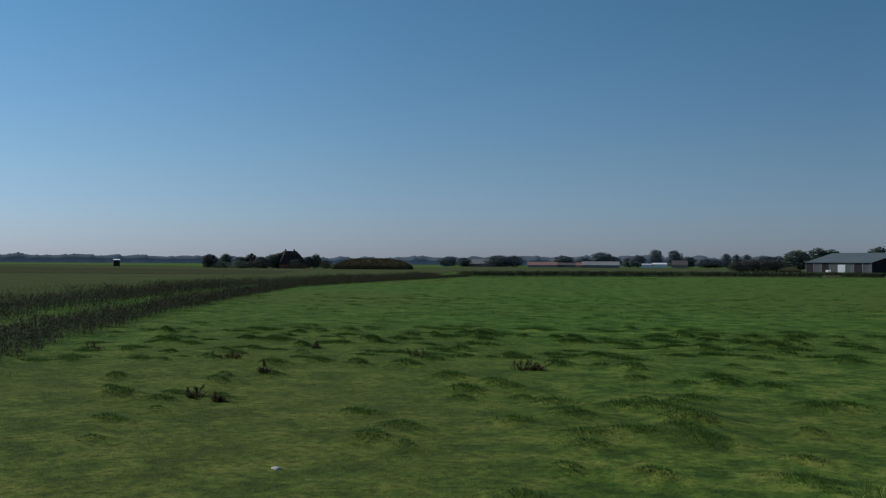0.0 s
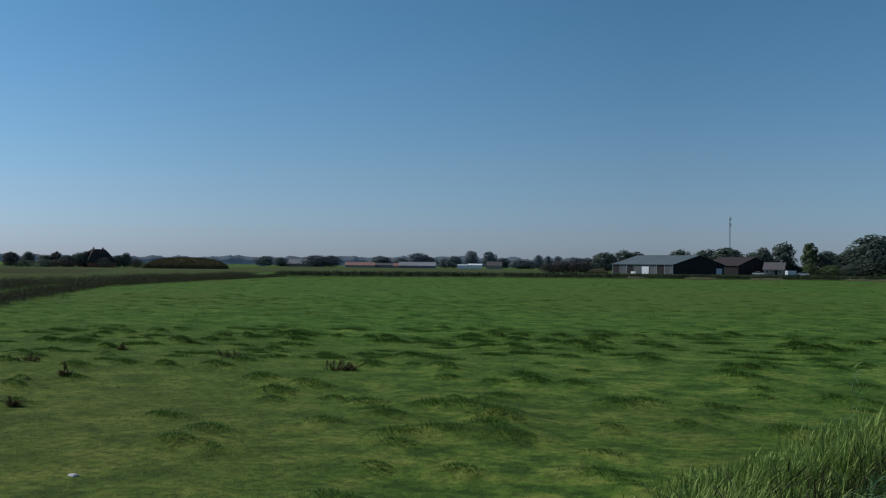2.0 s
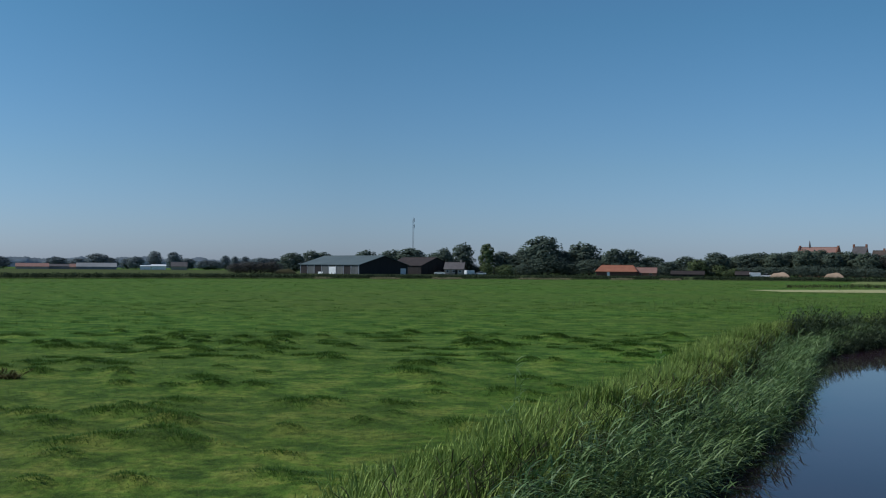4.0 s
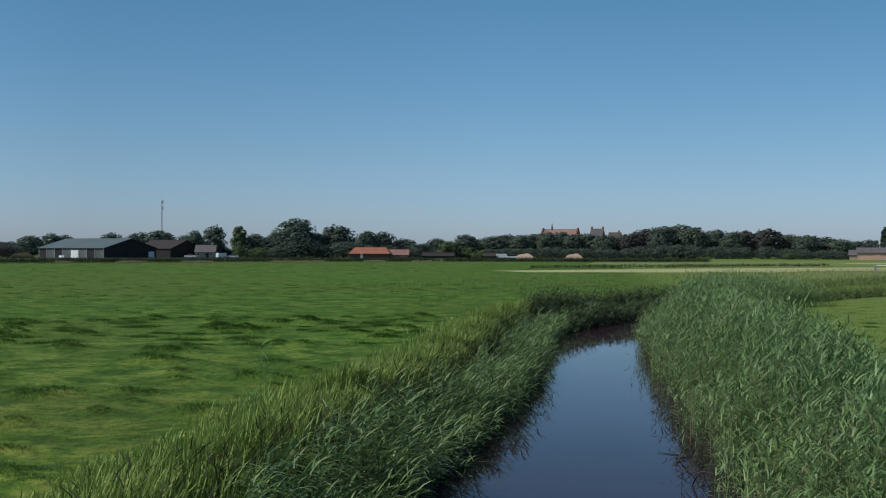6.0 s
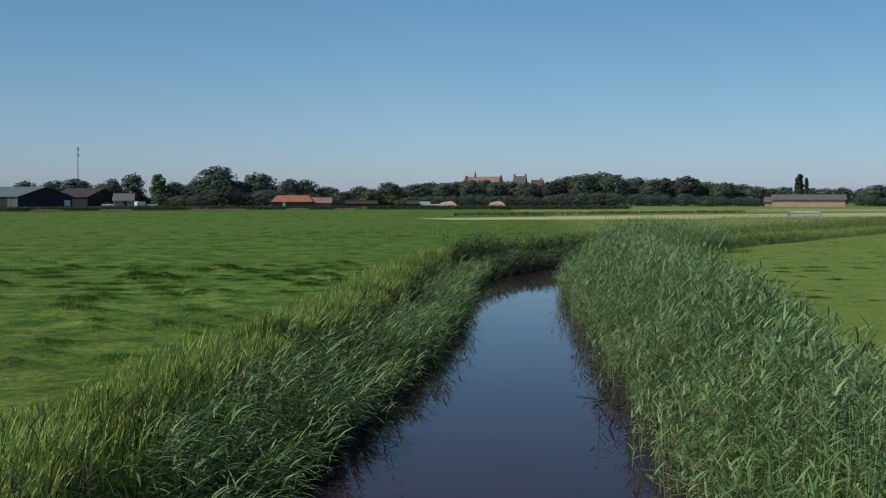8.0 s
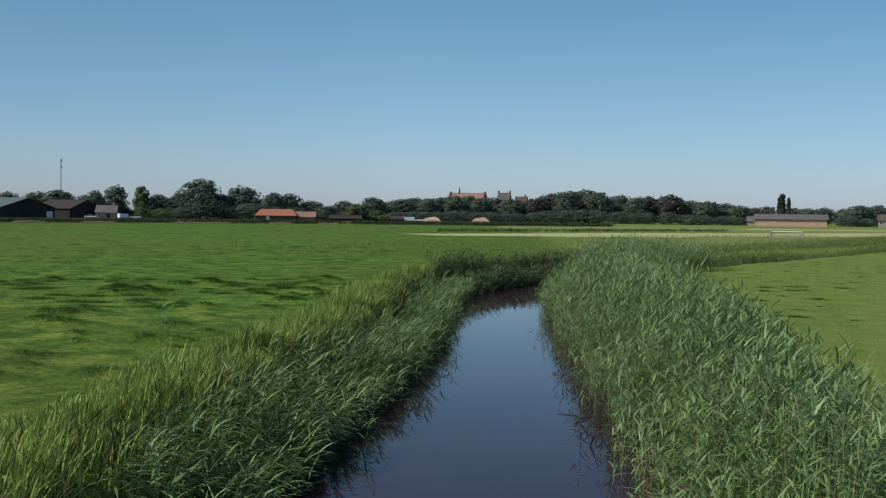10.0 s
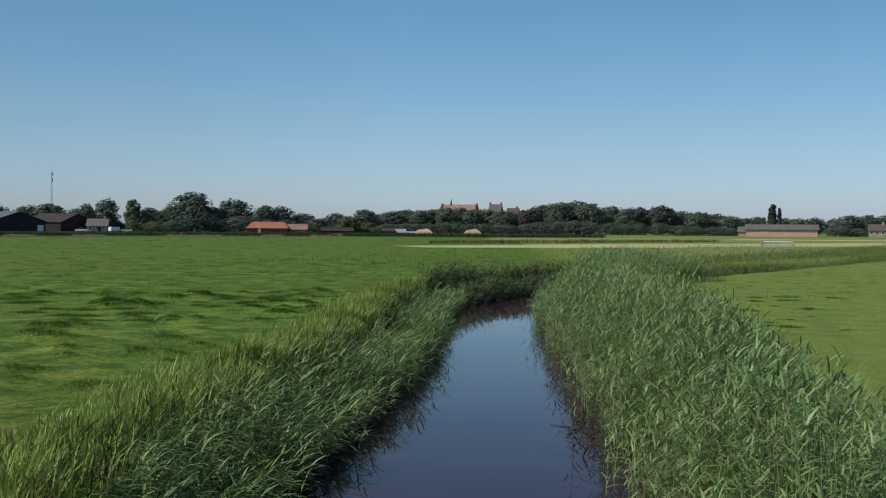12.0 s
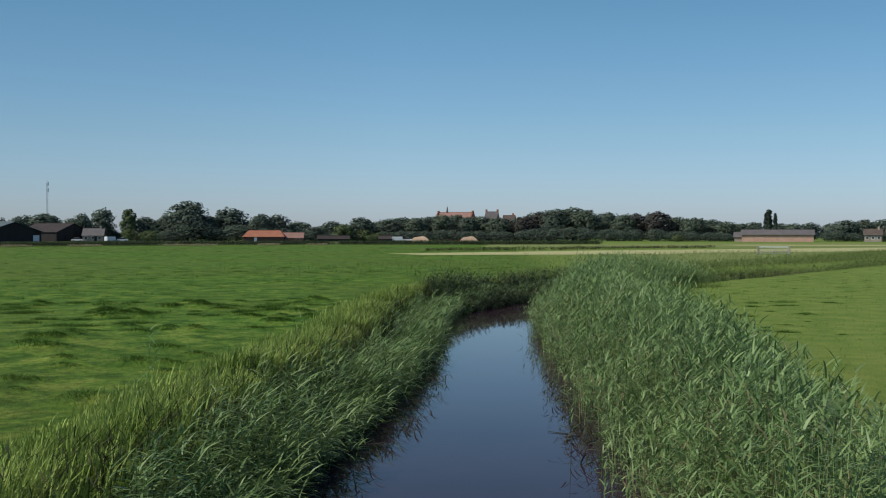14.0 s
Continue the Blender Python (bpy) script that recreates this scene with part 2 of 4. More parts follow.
GREEN_HOUSE = surface_material("dull_greenhouse_glass", (0.20, 0.20, 0.20), (0.29, 0.29, 0.28), 1.0, 0.6, 0.25, 0.05)
THATCH = surface_material("dark_thatch", (0.035, 0.030, 0.026), (0.065, 0.055, 0.045), 3.0, 0.95, 0.1, 0.6)
STEEL = surface_material("galvanised_steel", (0.20, 0.21, 0.23), (0.30, 0.31, 0.33), 3.0, 0.5, 0.5, 0.05)
GLASS = surface_material("window_glass", (0.02, 0.025, 0.03), (0.04, 0.045, 0.05), 1.0, 0.08, 0.6, 0.0)
RUBBER = surface_material("rubber", (0.02, 0.02, 0.02), (0.03, 0.03, 0.03), 3.0, 0.9, 0.2, 0.1)
SAND = surface_material("dry_sand", (0.34, 0.24, 0.16), (0.46, 0.33, 0.23), 2.0, 0.95, 0.1, 0.5)
SOIL = surface_material("overgrown_earth", (0.045, 0.042, 0.020), (0.085, 0.075, 0.036), 1.0, 0.95, 0.1, 0.8)
STRAW = strip_material("mown_straw", (0.36, 0.36, 0.17), (0.50, 0.48, 0.25))
PALE_GREEN = strip_material("ripe_green_crop", (0.16, 0.21, 0.07), (0.26, 0.29, 0.12))
PLOUGHED = strip_material("ploughed_earth", (0.066, 0.076, 0.038), (0.100, 0.105, 0.054))
DULL = strip_material("dull_meadow", (0.075, 0.098, 0.042), (0.120, 0.140, 0.062))
STONE = surface_material("bleached_stone", (0.5, 0.48, 0.44), (0.65, 0.62, 0.56), 8.0, 0.9, 0.2, 0.4)


# ---- mesh helpers ----
def mesh_object(name, verts, faces, material, parent=None, label=""):
    me = bpy.data.meshes.new(name)
    me.from_pydata([tuple(v) for v in verts], [], faces)
    me.materials.append(material)
    me.update()
    ob = new(name, me)
    ob.parent = parent
    return tagged(ob, label)


def part(name, bm, material, parent, label=""):
    me = bpy.data.meshes.new(name)
    bm.to_mesh(me)
    bm.free()
    me.materials.append(material)
    ob = new(name, me)
    ob.parent = parent
    return tagged(ob, label)


def box_bm(x0, x1, y0, y1, z0, z1, bevel=0.0):
    bm = bmesh.new()
    bmesh.ops.create_cube(bm, size=1)
    for v in bm.verts:
        v.co = Vector(((x0 + x1) / 2 + v.co.x * (x1 - x0), (y0 + y1) / 2 + v.co.y * (y1 - y0), (z0 + z1) / 2 + v.co.z * (z1 - z0)))
    if bevel:
        bmesh.ops.bevel(bm, geom=bm.edges[:], offset=bevel, segments=2, affect="EDGES")
    return bm


def tube_bm(path, radii, sides=6):
    """A tapered round limb along a path."""
    bm = bmesh.new()
    rings = []
    for i, (p, r) in enumerate(zip(path, radii)):
        d = (Vector(path[min(i + 1, len(path) - 1)]) - Vector(path[max(i - 1, 0)])).normalized()
        u = d.orthogonal().normalized()
        w = d.cross(u)
        rings.append([bm.verts.new(Vector(p) + r * (math.cos(a) * u + math.sin(a) * w)) for a in (2 * math.pi * k / sides for k in range(sides))])
    for a, b in zip(rings, rings[1:]):
        for k in range(sides):
            bm.faces.new((a[k], a[(k + 1) % sides], b[(k + 1) % sides], b[k]))
    bm.faces.new(rings[-1])
    bm.faces.new(rings[0][::-1])
    return bm


def strips(base, heading, length, width, a0, a1, segs, flat=None):
    """Blades: each a tapering strip that starts at base and bends from angle a0 to a1 off the vertical, towards its heading."""
    n = len(base)
    h = np.stack([np.cos(heading), np.sin(heading), np.zeros(n)], 1)
    turn = heading + np.pi / 2 if flat is None else flat
    side = np.stack([np.cos(turn), np.sin(turn), np.zeros(n)], 1)
    p = base.copy()
    rows = []
    for k in range(segs):
        wk = width * (0.75 + 0.25 * min(1, 2 * k / segs)) * (1 - (k / segs) ** 2 * 0.7)
        rows += [p - side * wk[:, None] / 2, p + side * wk[:, None] / 2]
        ang = a0 + (a1 - a0) * (k + 0.5) / segs
        p = p + (length / segs)[:, None] * (h * np.sin(ang)[:, None] + np.array([0, 0, 1.0]) * np.cos(ang)[:, None])
    rows.append(p)
    verts = np.stack(rows, 1).reshape(-1, 3)
    per = 2 * segs + 1
    start = (np.arange(n) * per)[:, None]
    quads = np.concatenate([start + np.array([2 * k, 2 * k + 1, 2 * k + 3, 2 * k + 2]) for k in range(segs - 1)], 0) if segs > 1 else np.zeros((0, 4), int)
    tris = start + np.array([2 * segs - 2, 2 * segs - 1, 2 * segs])
    return verts, quads, tris


def array_mesh(name, chunks, material, parent=None):
    """One mesh out of many strips."""
    vs, qs, ts, off = [], [], [], 0
    for v, q, t in chunks:
        vs.append(v)
        qs.append(q + off)
        ts.append(t + off)
        off += len(v)
    v, q, t = np.concatenate(vs), np.concatenate(qs), np.concatenate(ts)
    me = bpy.data.meshes.new(name)
    me.vertices.add(len(v))
    me.vertices.foreach_set("co", v.astype(np.float32).ravel())
    loops = np.concatenate([q.ravel(), t.ravel()]).astype(np.int32)
    me.loops.add(len(loops))
    me.loops.foreach_set("vertex_index", loops)
    starts = np.concatenate([np.arange(len(q)) * 4, len(q) * 4 + np.arange(len(t)) * 3]).astype(np.int32)
    me.polygons.add(len(starts))
    me.polygons.foreach_set("loop_start", starts)
    me.update(calc_edges=True)
    me.materials.append(material)
    ob = new(name, me)
    ob.parent = parent
    return ob


def polar(az, d):
    """A place by its bearing from the causeway, in degrees to the left of the ditch, and its distance."""
    a = radians(az)
    return 0.3 - d * math.sin(a), d * math.cos(a)


# ---- ground, ditch, water ----
DITCH = [(-0.4, -2), (-0.3, 11), (0.08, 20), (0.25, 28), (0.15, 38), (0.3, 43), (0.9, 48), (2.8, 53.5), (7.5, 59.5), (14, 70), (27, 91), (40, 112), (66, 160)]


def resample(line, step):
    out = []
    for (x0, y0), (x1, y1) in zip(line, line[1:]):
        k = max(1, int(math.hypot(x1 - x0, y1 - y0) / step))
        out += [(x0 + (x1 - x0) * i / k, y0 + (y1 - y0) * i / k) for i in range(k)]
    return np.array(out + [line[-1]])


def line_distance(x, y, line):
    best = np.full(np.shape(x), 1e9)
    for (x0, y0), (x1, y1) in zip(line, line[1:]):
        dx, dy = x1 - x0, y1 - y0
        s = np.clip(((x - x0) * dx + (y - y0) * dy) / (dx * dx + dy * dy), 0, 1)
        best = np.minimum(best, np.hypot(x - x0 - s * dx, y - y0 - s * dy))
    return best


def smooth(a, b, v):
    s = np.clip((v - a) / (b - a), 0, 1)
    return s * s * (3 - 2 * s)


# tussocks: places of the bunches that stand nearest
CLUMPS = [(-13.2, 15.1), (-12.0, 15.5), (-11.3, 15.8), (-10.3, 15.0), (-9.6, 13.8), (-16.0, 16.7), (-12.1, 14.2), (-16.0, 15.6), (-38.7, 23.2), (-31.8, 17.8), (-19.9, 10.0), (-28.2, 23.2),
          (-20.8, 18.2), (-18.1, 17.2), (-9.9, 13.0), (-10.1, 14.7), (-8.9, 13.3), (-9.7, 18.1), (-13.5, 27.1), (-9.8, 24.3), (-6.8, 21.7), (-5.9, 16.5), (-17.7, 30.9), (-19.0, 28.9)]
BUMPS = [(x, y, 0.5, 0.15) for x, y in CLUMPS]
while len(BUMPS) < 230:
    br, ba = math.sqrt(rng.uniform(11 ** 2, 44 ** 2)), radians(rng.uniform(7, 66))
    if math.hypot(0.3 - br * math.sin(ba) + 11.7, br * math.cos(ba) - 7.9) < 2.0:
        continue
    BUMPS.append((0.3 - br * math.sin(ba), br * math.cos(ba), rng.uniform(0.22, 0.5), rng.uniform(0.07, 0.15)))


def ground_z(x, y):
    """Height of the land: flat polder, ditch with sloping banks, causeway under the camera."""
    d = line_distance(x, y, DITCH)
    near = np.exp(-(x * x + y * y) / 120.0 ** 2)
    z = near * (0.05 * np.sin(x * 0.31 + 1.3 * np.sin(y * 0.17)) * np.sin(y * 0.27 + 0.8) + 0.015 * np.sin(x * 1.1 + y * 0.7) * np.sin(y * 0.9 - 0.6 * x) + 0.012 * np.sin(x * 2.3 - y * 1.1 + 2 * np.sin(y * 0.4)) * np.sin(y * 1.9 + 0.9 * x))
    fade = 1 - smooth(78, 95, y)
    z = z - 1.6 * (1 - smooth(1.6, 3.4, d)) * fade
    for bx, by, br, bh in BUMPS:
        near = (np.abs(x - bx) < 3 * br) & (np.abs(y - by) < 2 * br)
        if near.any():
            z[near] += bh * np.exp(-((x[near] - bx) / (1.3 * br)) ** 2 - ((y[near] - by) / (0.8 * br)) ** 2)
    dam = 1 - smooth(-1.5, 2.0, y)
    return z * (1 - dam) + 1.0 * dam


def grow(a, b, first, factor):
    out, step = [a], first
    while abs(out[-1] - a) < abs(b - a):
        step *= factor
        out.append(out[-1] + math.copysign(step, b - a))
    return out[1:]


xs = np.array(grow(-45, -4400, 0.35, 1.18)[::-1] + list(np.arange(-45, 32, 0.32)) + grow(32, 4400, 0.35, 1.18))
ys = np.array(grow(-8, -4400, 0.4, 1.2)[::-1] + list(np.arange(-8, 96, 0.4)) + grow(96, 4400, 0.4, 1.15))
gx, gy = np.meshgrid(xs, ys)
gz = ground_z(gx, gy)
nx, ny = len(xs), len(ys)
idx = np.arange(nx * ny).reshape(ny, nx)
gq = np.stack([idx[:-1, :-1], idx[:-1, 1:], idx[1:, 1:], idx[1:, :-1]], -1).reshape(-1, 4)
ground = array_mesh("ground", [(np.stack([gx, gy, gz], -1).reshape(-1, 3), gq, np.zeros((0, 3), int))], PASTURE)
ground.data.polygons.foreach_set("use_smooth", np.ones(len(gq), bool))
tagged(ground, "flat green grazed polder pasture with a ditch", "pasture", kind="structure")


def ribbon(name, line, half, z, material, label, category):
    pts = resample(line, 1.5)
    tan = np.gradient(pts, axis=0)
    tan /= np.linalg.norm(tan, axis=1)[:, None]
    nor = np.stack([-tan[:, 1], tan[:, 0]], 1)
    left, right = pts + nor * half, pts - nor * half
    verts = [(*p, z) for pair in zip(left, right) for p in pair]
    faces = [(2 * i + 1, 2 * i + 3, 2 * i + 2, 2 * i) for i in range(len(pts) - 1)]
    return tagged(mesh_object(name, verts, faces, material), label, category, kind="structure")


ribbon("water", [p for p in DITCH if p[1] < 80], 2.6, -0.70, WATER, "still dark ditch water reflecting the blue sky", "water")


def patch(name, corners, z, material, label, category):
    """A field parcel laid on the land, with a slightly uneven edge."""
    pts = resample(corners + corners[:1], 12)[:-1]
    c = pts.mean(0)
    pts = pts + rng.normal(0, 0.35, pts.shape)
    verts = [(*c, z)] + [(*p, z) for p in pts]
    n = len(pts)
    ob = mesh_object(name, verts, [(0, 1 + i, 1 + (i + 1) % n) for i in range(n)], material)
    return tagged(ob, label, category, kind="structure")


patch("west_meadow", [(-60, 22), (-90, 50), (-135, 102), (-168, 155), (-330, 330), (-760, 360), (-1000, -60), (-260, -30)], 0.08, DULL, "dull olive meadow behind the field ditch", "meadow")
patch("north_meadow", [(-156, 165), (-110, 240), (-50, 294), (20, 298), (30, 470), (-120, 520), (-330, 640), (-620, 640), (-430, 380)], 0.05, DULL, "dull grey-green meadow before the farms", "meadow")
patch("straw_field", [(-14, 150), (-8, 140), (30, 150), (75, 190), (100, 240), (70, 222), (28, 190), (0, 165)], 0.03, STRAW, "pale mown straw strip beyond the pasture", "field")
patch("crop_field", [(-2, 232), (60, 226), (260, 250), (330, 330), (83, 340), (0, 292)], 0.03, PALE_GREEN, "pale green ripening crop before the wood", "field")
patch("straw_swath", [(60, 268), (150, 262), (260, 268), (262, 290), (150, 284), (60, 290)], 0.06, STRAW, "pale straw swath in the crop", "field")
patch("ploughed_field", [(-420, 60), (-240, 70), (-190, 130), (-260, 190), (-480, 190)], 0.12, PLOUGHED, "dull brown ploughed strip in the polder", "field")
patch("rough_meadow", [(12, 80), (44, 126), (90, 190), (62, 176), (30, 160), (8, 118)], 0.05, PALE_GREEN, "rough pale meadow beyond the bend", "meadow")


# ---- reeds and grass ----
WIND = 0.15  # the breeze bends leaves towards the water's far side


def along(line, count, lo, hi, edge=0.35, s_lo=None):
    """Places scattered along a line, between two offsets to its right."""
    pts = resample(line, 0.4)
    tan = np.gradient(pts, axis=0)
    tan /= np.linalg.norm(tan, axis=1)[:, None]
    i = rng.integers(0, len(pts), count)
    o = rng.uniform(lo, hi, count) + rng.normal(0, edge, count) * 0.5
    nor = np.stack([tan[i, 1], -tan[i, 0]], 1)
    return pts[i] + nor * o[:, None] + rng.normal(0, 0.15, (count, 2)), o


def reed_plants(xy, height, leaves, leaf_len, leaf_wid, wind, pull, segs=3, droop=0.0):
    """Stems with drooping leaves."""
    n = len(xy)
    z = np.maximum(ground_z(xy[:, 0], xy[:, 1]), -0.85)
    base = np.column_stack([xy, z])
    head = np.where(rng.random(n) < pull, wind + rng.normal(0, 0.5, n), rng.uniform(0, 2 * np.pi, n))
    lean0, lean1 = rng.uniform(0.02, 0.10, n) + droop * 0.3, rng.uniform(0.08, 0.30, n) + droop
    out = [strips(base, head, height, np.full(n, 0.012), lean0, lean1, 2, flat=rng.uniform(0, np.pi, n))]
    for k in range(leaves):
        f = 0.22 + 0.76 * (k + rng.uniform(0, 1, n)) / leaves
        ang = (lean0 * (1 - f) + lean1 * f) * 0.75
        at = base + np.column_stack([np.cos(head) * np.sin(ang), np.sin(head) * np.sin(ang), np.cos(ang)]) * (f * height)[:, None]
        h = np.where(rng.random(n) < pull, wind + rng.normal(0, 0.65, n), rng.uniform(0, 2 * np.pi, n))
        ln = leaf_len * rng.uniform(0.6, 1.25, n) * (1.1 - 0.35 * f)
        up = (rng.uniform(0.5, 1.45, n) + droop) * np.where(f > 0.85, 0.6, 1)
        out.append(strips(at, h, ln, leaf_wid * rng.uniform(0.7, 1.2, n), up, np.minimum(up + rng.uniform(0.3, 1.0, n), 1.9 + droop), segs, flat=h + np.pi / 2 + rng.normal(0, 0.7, n)))
    return out


MAIN = [p for p in DITCH if p[1] > 1]
MAIN = [(-0.32, 8)] + [p for p in MAIN if p[1] < 62]
BEYOND = [p for p in DITCH if p[1] > 58]


def swell(xy, lo, hi):
    """Uneven height of a stand, in clumps."""
    x, y = xy[:, 0], xy[:, 1]
    s = 0.5 + 0.25 * np.sin(0.9 * y + 1.7 * np.sin(0.6 * x + 0.2 * y)) + 0.25 * np.sin(2.1 * y - 1.3 * x)
    return (lo + (hi - lo) * s) * rng.uniform(0.8, 1.12, len(x))


def lumps(xy):
    """Irregular bunches, from none (0) to full (1)."""
    x, y = xy[:, 0], xy[:, 1]
    return np.clip(0.5 + 0.4 * np.sin(1.7 * x + 2.1 * np.sin(0.8 * y)) * np.sin(1.3 * y - 0.6 * x) + 0.3 * np.sin(0.55 * x - 0.4 * y + 1.5 * np.sin(0.9 * x)), 0, 1)


def stand(name, chunks, material, label, category="reeds"):
    return tagged(array_mesh(name, chunks, material), label, category, kind="stuff")


# right bank: a dense tall stand of broad drooping leaves
xy, o = along(MAIN, 14000, 1.75, 5.5)
edge = np.interp(xy[:, 1], [7, 13, 20, 30, 60], [3.4, 3.9, 4.7, 5.3, 5.3])
keep = o < edge
xy, o, edge = xy[keep], o[keep], edge[keep]
xy[:, 0] += 0.55 * (1 - smooth(13, 30, xy[:, 1]))
stand("reed_stand", reed_plants(xy, swell(xy, 1.1, 1.75) * (1 - 0.4 * smooth(-1.3, 0.0, o - edge)) * np.where(o < 2.2, 0.8, 1.0), 11, 0.25, 0.025, WIND, 0.2), REED, "dense tall green reeds on the ditch bank")
xy, o = along(MAIN, 2000, 1.85, 3.6)
xy[:, 0] += 0.5 * (1 - smooth(13, 30, xy[:, 1]))
stand("dead_reeds", reed_plants(xy, swell(xy, 0.6, 1.35), 5, 0.28, 0.018, 2.8, 0.4), REED_OLD, "dry brown old reed stems low in the stand")
# left bank: reeds combed over the water
xy, o = along([(-0.32, 10)] + MAIN[1:], 4200, -2.45, -1.8)
xy[:, 0] -= 0.36 * (1 - smooth(12, 30, xy[:, 1]))
stand("reed_fringe", reed_plants(xy, swell(xy, 0.68, 1.08) * (0.85 + 0.15 * smooth(10, 17, xy[:, 1])), 11, 0.33, 0.029, -0.25, 0.7, droop=0.2), REED, "green reeds leaning over the ditch water")
# old brown stems, coloured darker still for the shade between fringe and grass
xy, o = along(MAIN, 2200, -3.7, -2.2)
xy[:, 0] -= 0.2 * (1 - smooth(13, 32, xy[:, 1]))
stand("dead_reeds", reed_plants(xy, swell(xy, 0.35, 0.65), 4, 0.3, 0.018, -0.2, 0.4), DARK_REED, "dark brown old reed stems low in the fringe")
# bend: outer bank reeds in the leaf colour darkened for shade
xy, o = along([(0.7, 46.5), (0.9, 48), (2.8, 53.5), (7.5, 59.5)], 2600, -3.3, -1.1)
stand("dark_reeds", reed_plants(xy, swell(xy, 0.65, 1.2), 10, 0.30, 0.04, -1.2, 0.3, droop=0.4), SHADE_REED, "reeds coloured dark for shade where the ditch bends")
xy, o = along([(-10, 173), (10, 184), (28, 206), (44, 218)], 1500, -0.8, 0.8)
stand("dark_reeds", reed_plants(xy, swell(xy, 0.35, 0.7), 5, 0.35, 0.07, 0.3, 0.3), DARK_REED, "dark weedy edge between the straw strips")
# left bank: tall yellow-green grass at the field's edge
xy, o = along(MAIN, 62000, -5.0, -3.35, 0.25)
xy[:, 0] -= 0.15 * (1 - smooth(13, 30, xy[:, 1]))
thick = 0.5 + 0.5 * np.sin(2.3 * xy[:, 1] + 2 * np.sin(1.9 * xy[:, 0] + 0.7 * xy[:, 1])) * np.sin(3.1 * xy[:, 0] - 1.1 * xy[:, 1])
keep = rng.random(len(xy)) < 0.25 + 0.9 * thick
xy, o = xy[keep], o[keep]
n = len(xy)
b3 = np.column_stack([xy, ground_z(xy[:, 0], xy[:, 1]) - 0.02])
hd = np.where(rng.random(n) < 0.5, rng.normal(-0.2, 0.8, n), rng.uniform(0, 6.283, n))
tall = swell(xy, 0.38, 0.80) * (1 - 0.65 * smooth(3.9, 5.0, -o)) * (0.65 + 0.35 * smooth(9, 14, xy[:, 1]))
grass_chunks = [strips(b3, hd, tall, rng.uniform(0.014, 0.031, n), rng.uniform(0.03, 0.30, n), rng.uniform(0.2, 1.3, n), 3)]
stand("bank_grass", grass_chunks, BANK_GRASS, "tall yellow-green grass along the ditch bank", "grass")
# right bank: thin yellowish grass where the stand meets the grazed field
xy, o = along(MAIN, 9000, 3.2, 6.4, 0.3)
edge = np.interp(xy[:, 1], [7, 13, 20, 30, 60], [3.2, 3.8, 4.7, 5.4, 5.4])
xy = xy[np.abs(o - edge - 0.2) < 0.7]
n = len(xy)
b3 = np.column_stack([xy, ground_z(xy[:, 0], xy[:, 1]) - 0.02])
stand("bank_grass", [strips(b3, rng.uniform(0, 6.283, n), swell(xy, 0.25, 0.6), rng.uniform(0.007, 0.014, n), rng.uniform(0.03, 0.3, n), rng.uniform(0.3, 1.2, n), 3)], BANK_GRASS, "thin yellowish grass behind the reed stand", "grass")
# a few taller reed stems that stand clear of the grass
lone = np.array([(-5.5, 18.2), (-5.45, 18.35), (-4.2, 25.0), (-4.4, 14.2)])
stand("lone_reeds", reed_plants(lone, np.array([1.0, 0.8, 0.8, 0.7]), 12, 0.28, 0.028, 0.2, 0.5), REED, "single tall reed stems at the pasture's edge")
# reeds round the bend and beyond
xy, o = along(BEYOND, 4500, 1.7, 3.6)
stand("reed_stand", reed_plants(xy, swell(xy, 0.2, 0.7), 6, 0.3, 0.034, WIND, 0.3, 2), ROUGH_GRASS, "faded reeds along the ditch past the bend")
xy, o = along(BEYOND, 6500, -9.0, -1.7)
stand("reed_stand", reed_plants(xy, swell(xy, 0.2, 0.8), 6, 0.3, 0.034, WIND, 0.3, 2), ROUGH_GRASS, "faded reeds on the far bank past the bend")
xy = np.column_stack([rng.normal(9.6, 1.7, 600), rng.normal(74, 1.6, 600)])
stand("reed_clump", reed_plants(xy, swell(xy, 1.0, 1.5), 8, 0.35, 0.03, WIND, 0.3), REED, "taller green reed clump by the bend")
xy, o = along(BEYOND, 4200, -34, -6)
stand("rough_grass", reed_plants(xy, swell(xy, 0.2, 0.45), 4, 0.3, 0.04, WIND, 0.3, 1), ROUGH_GRASS, "rough straw-tinted grass beyond the ditch", "grass")

# the ditch round the pasture, seen as a dark reedy belt
RING = [(-14, 3), (-22, 7), (-30.5, 12.4), (-36, 16.5), (-46, 24.5), (-67, 43), (-93, 67), (-119, 103), (-150, 150)]
RING_FAR = [(-150, 150), (-143, 172), (-131, 196), (-105, 226), (-76, 260), (-40, 283), (-2, 284), (30, 290)]
NEAR_RING = RING[2:]
# both near rows: backlit shade is painted in with the dark leaf colour
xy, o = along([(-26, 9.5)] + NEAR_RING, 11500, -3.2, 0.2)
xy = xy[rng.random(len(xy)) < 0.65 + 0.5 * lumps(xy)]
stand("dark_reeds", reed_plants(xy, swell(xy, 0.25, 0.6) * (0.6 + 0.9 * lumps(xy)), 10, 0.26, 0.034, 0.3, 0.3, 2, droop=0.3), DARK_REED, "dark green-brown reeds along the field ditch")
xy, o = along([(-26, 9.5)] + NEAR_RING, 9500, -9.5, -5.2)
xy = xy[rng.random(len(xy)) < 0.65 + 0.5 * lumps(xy)]
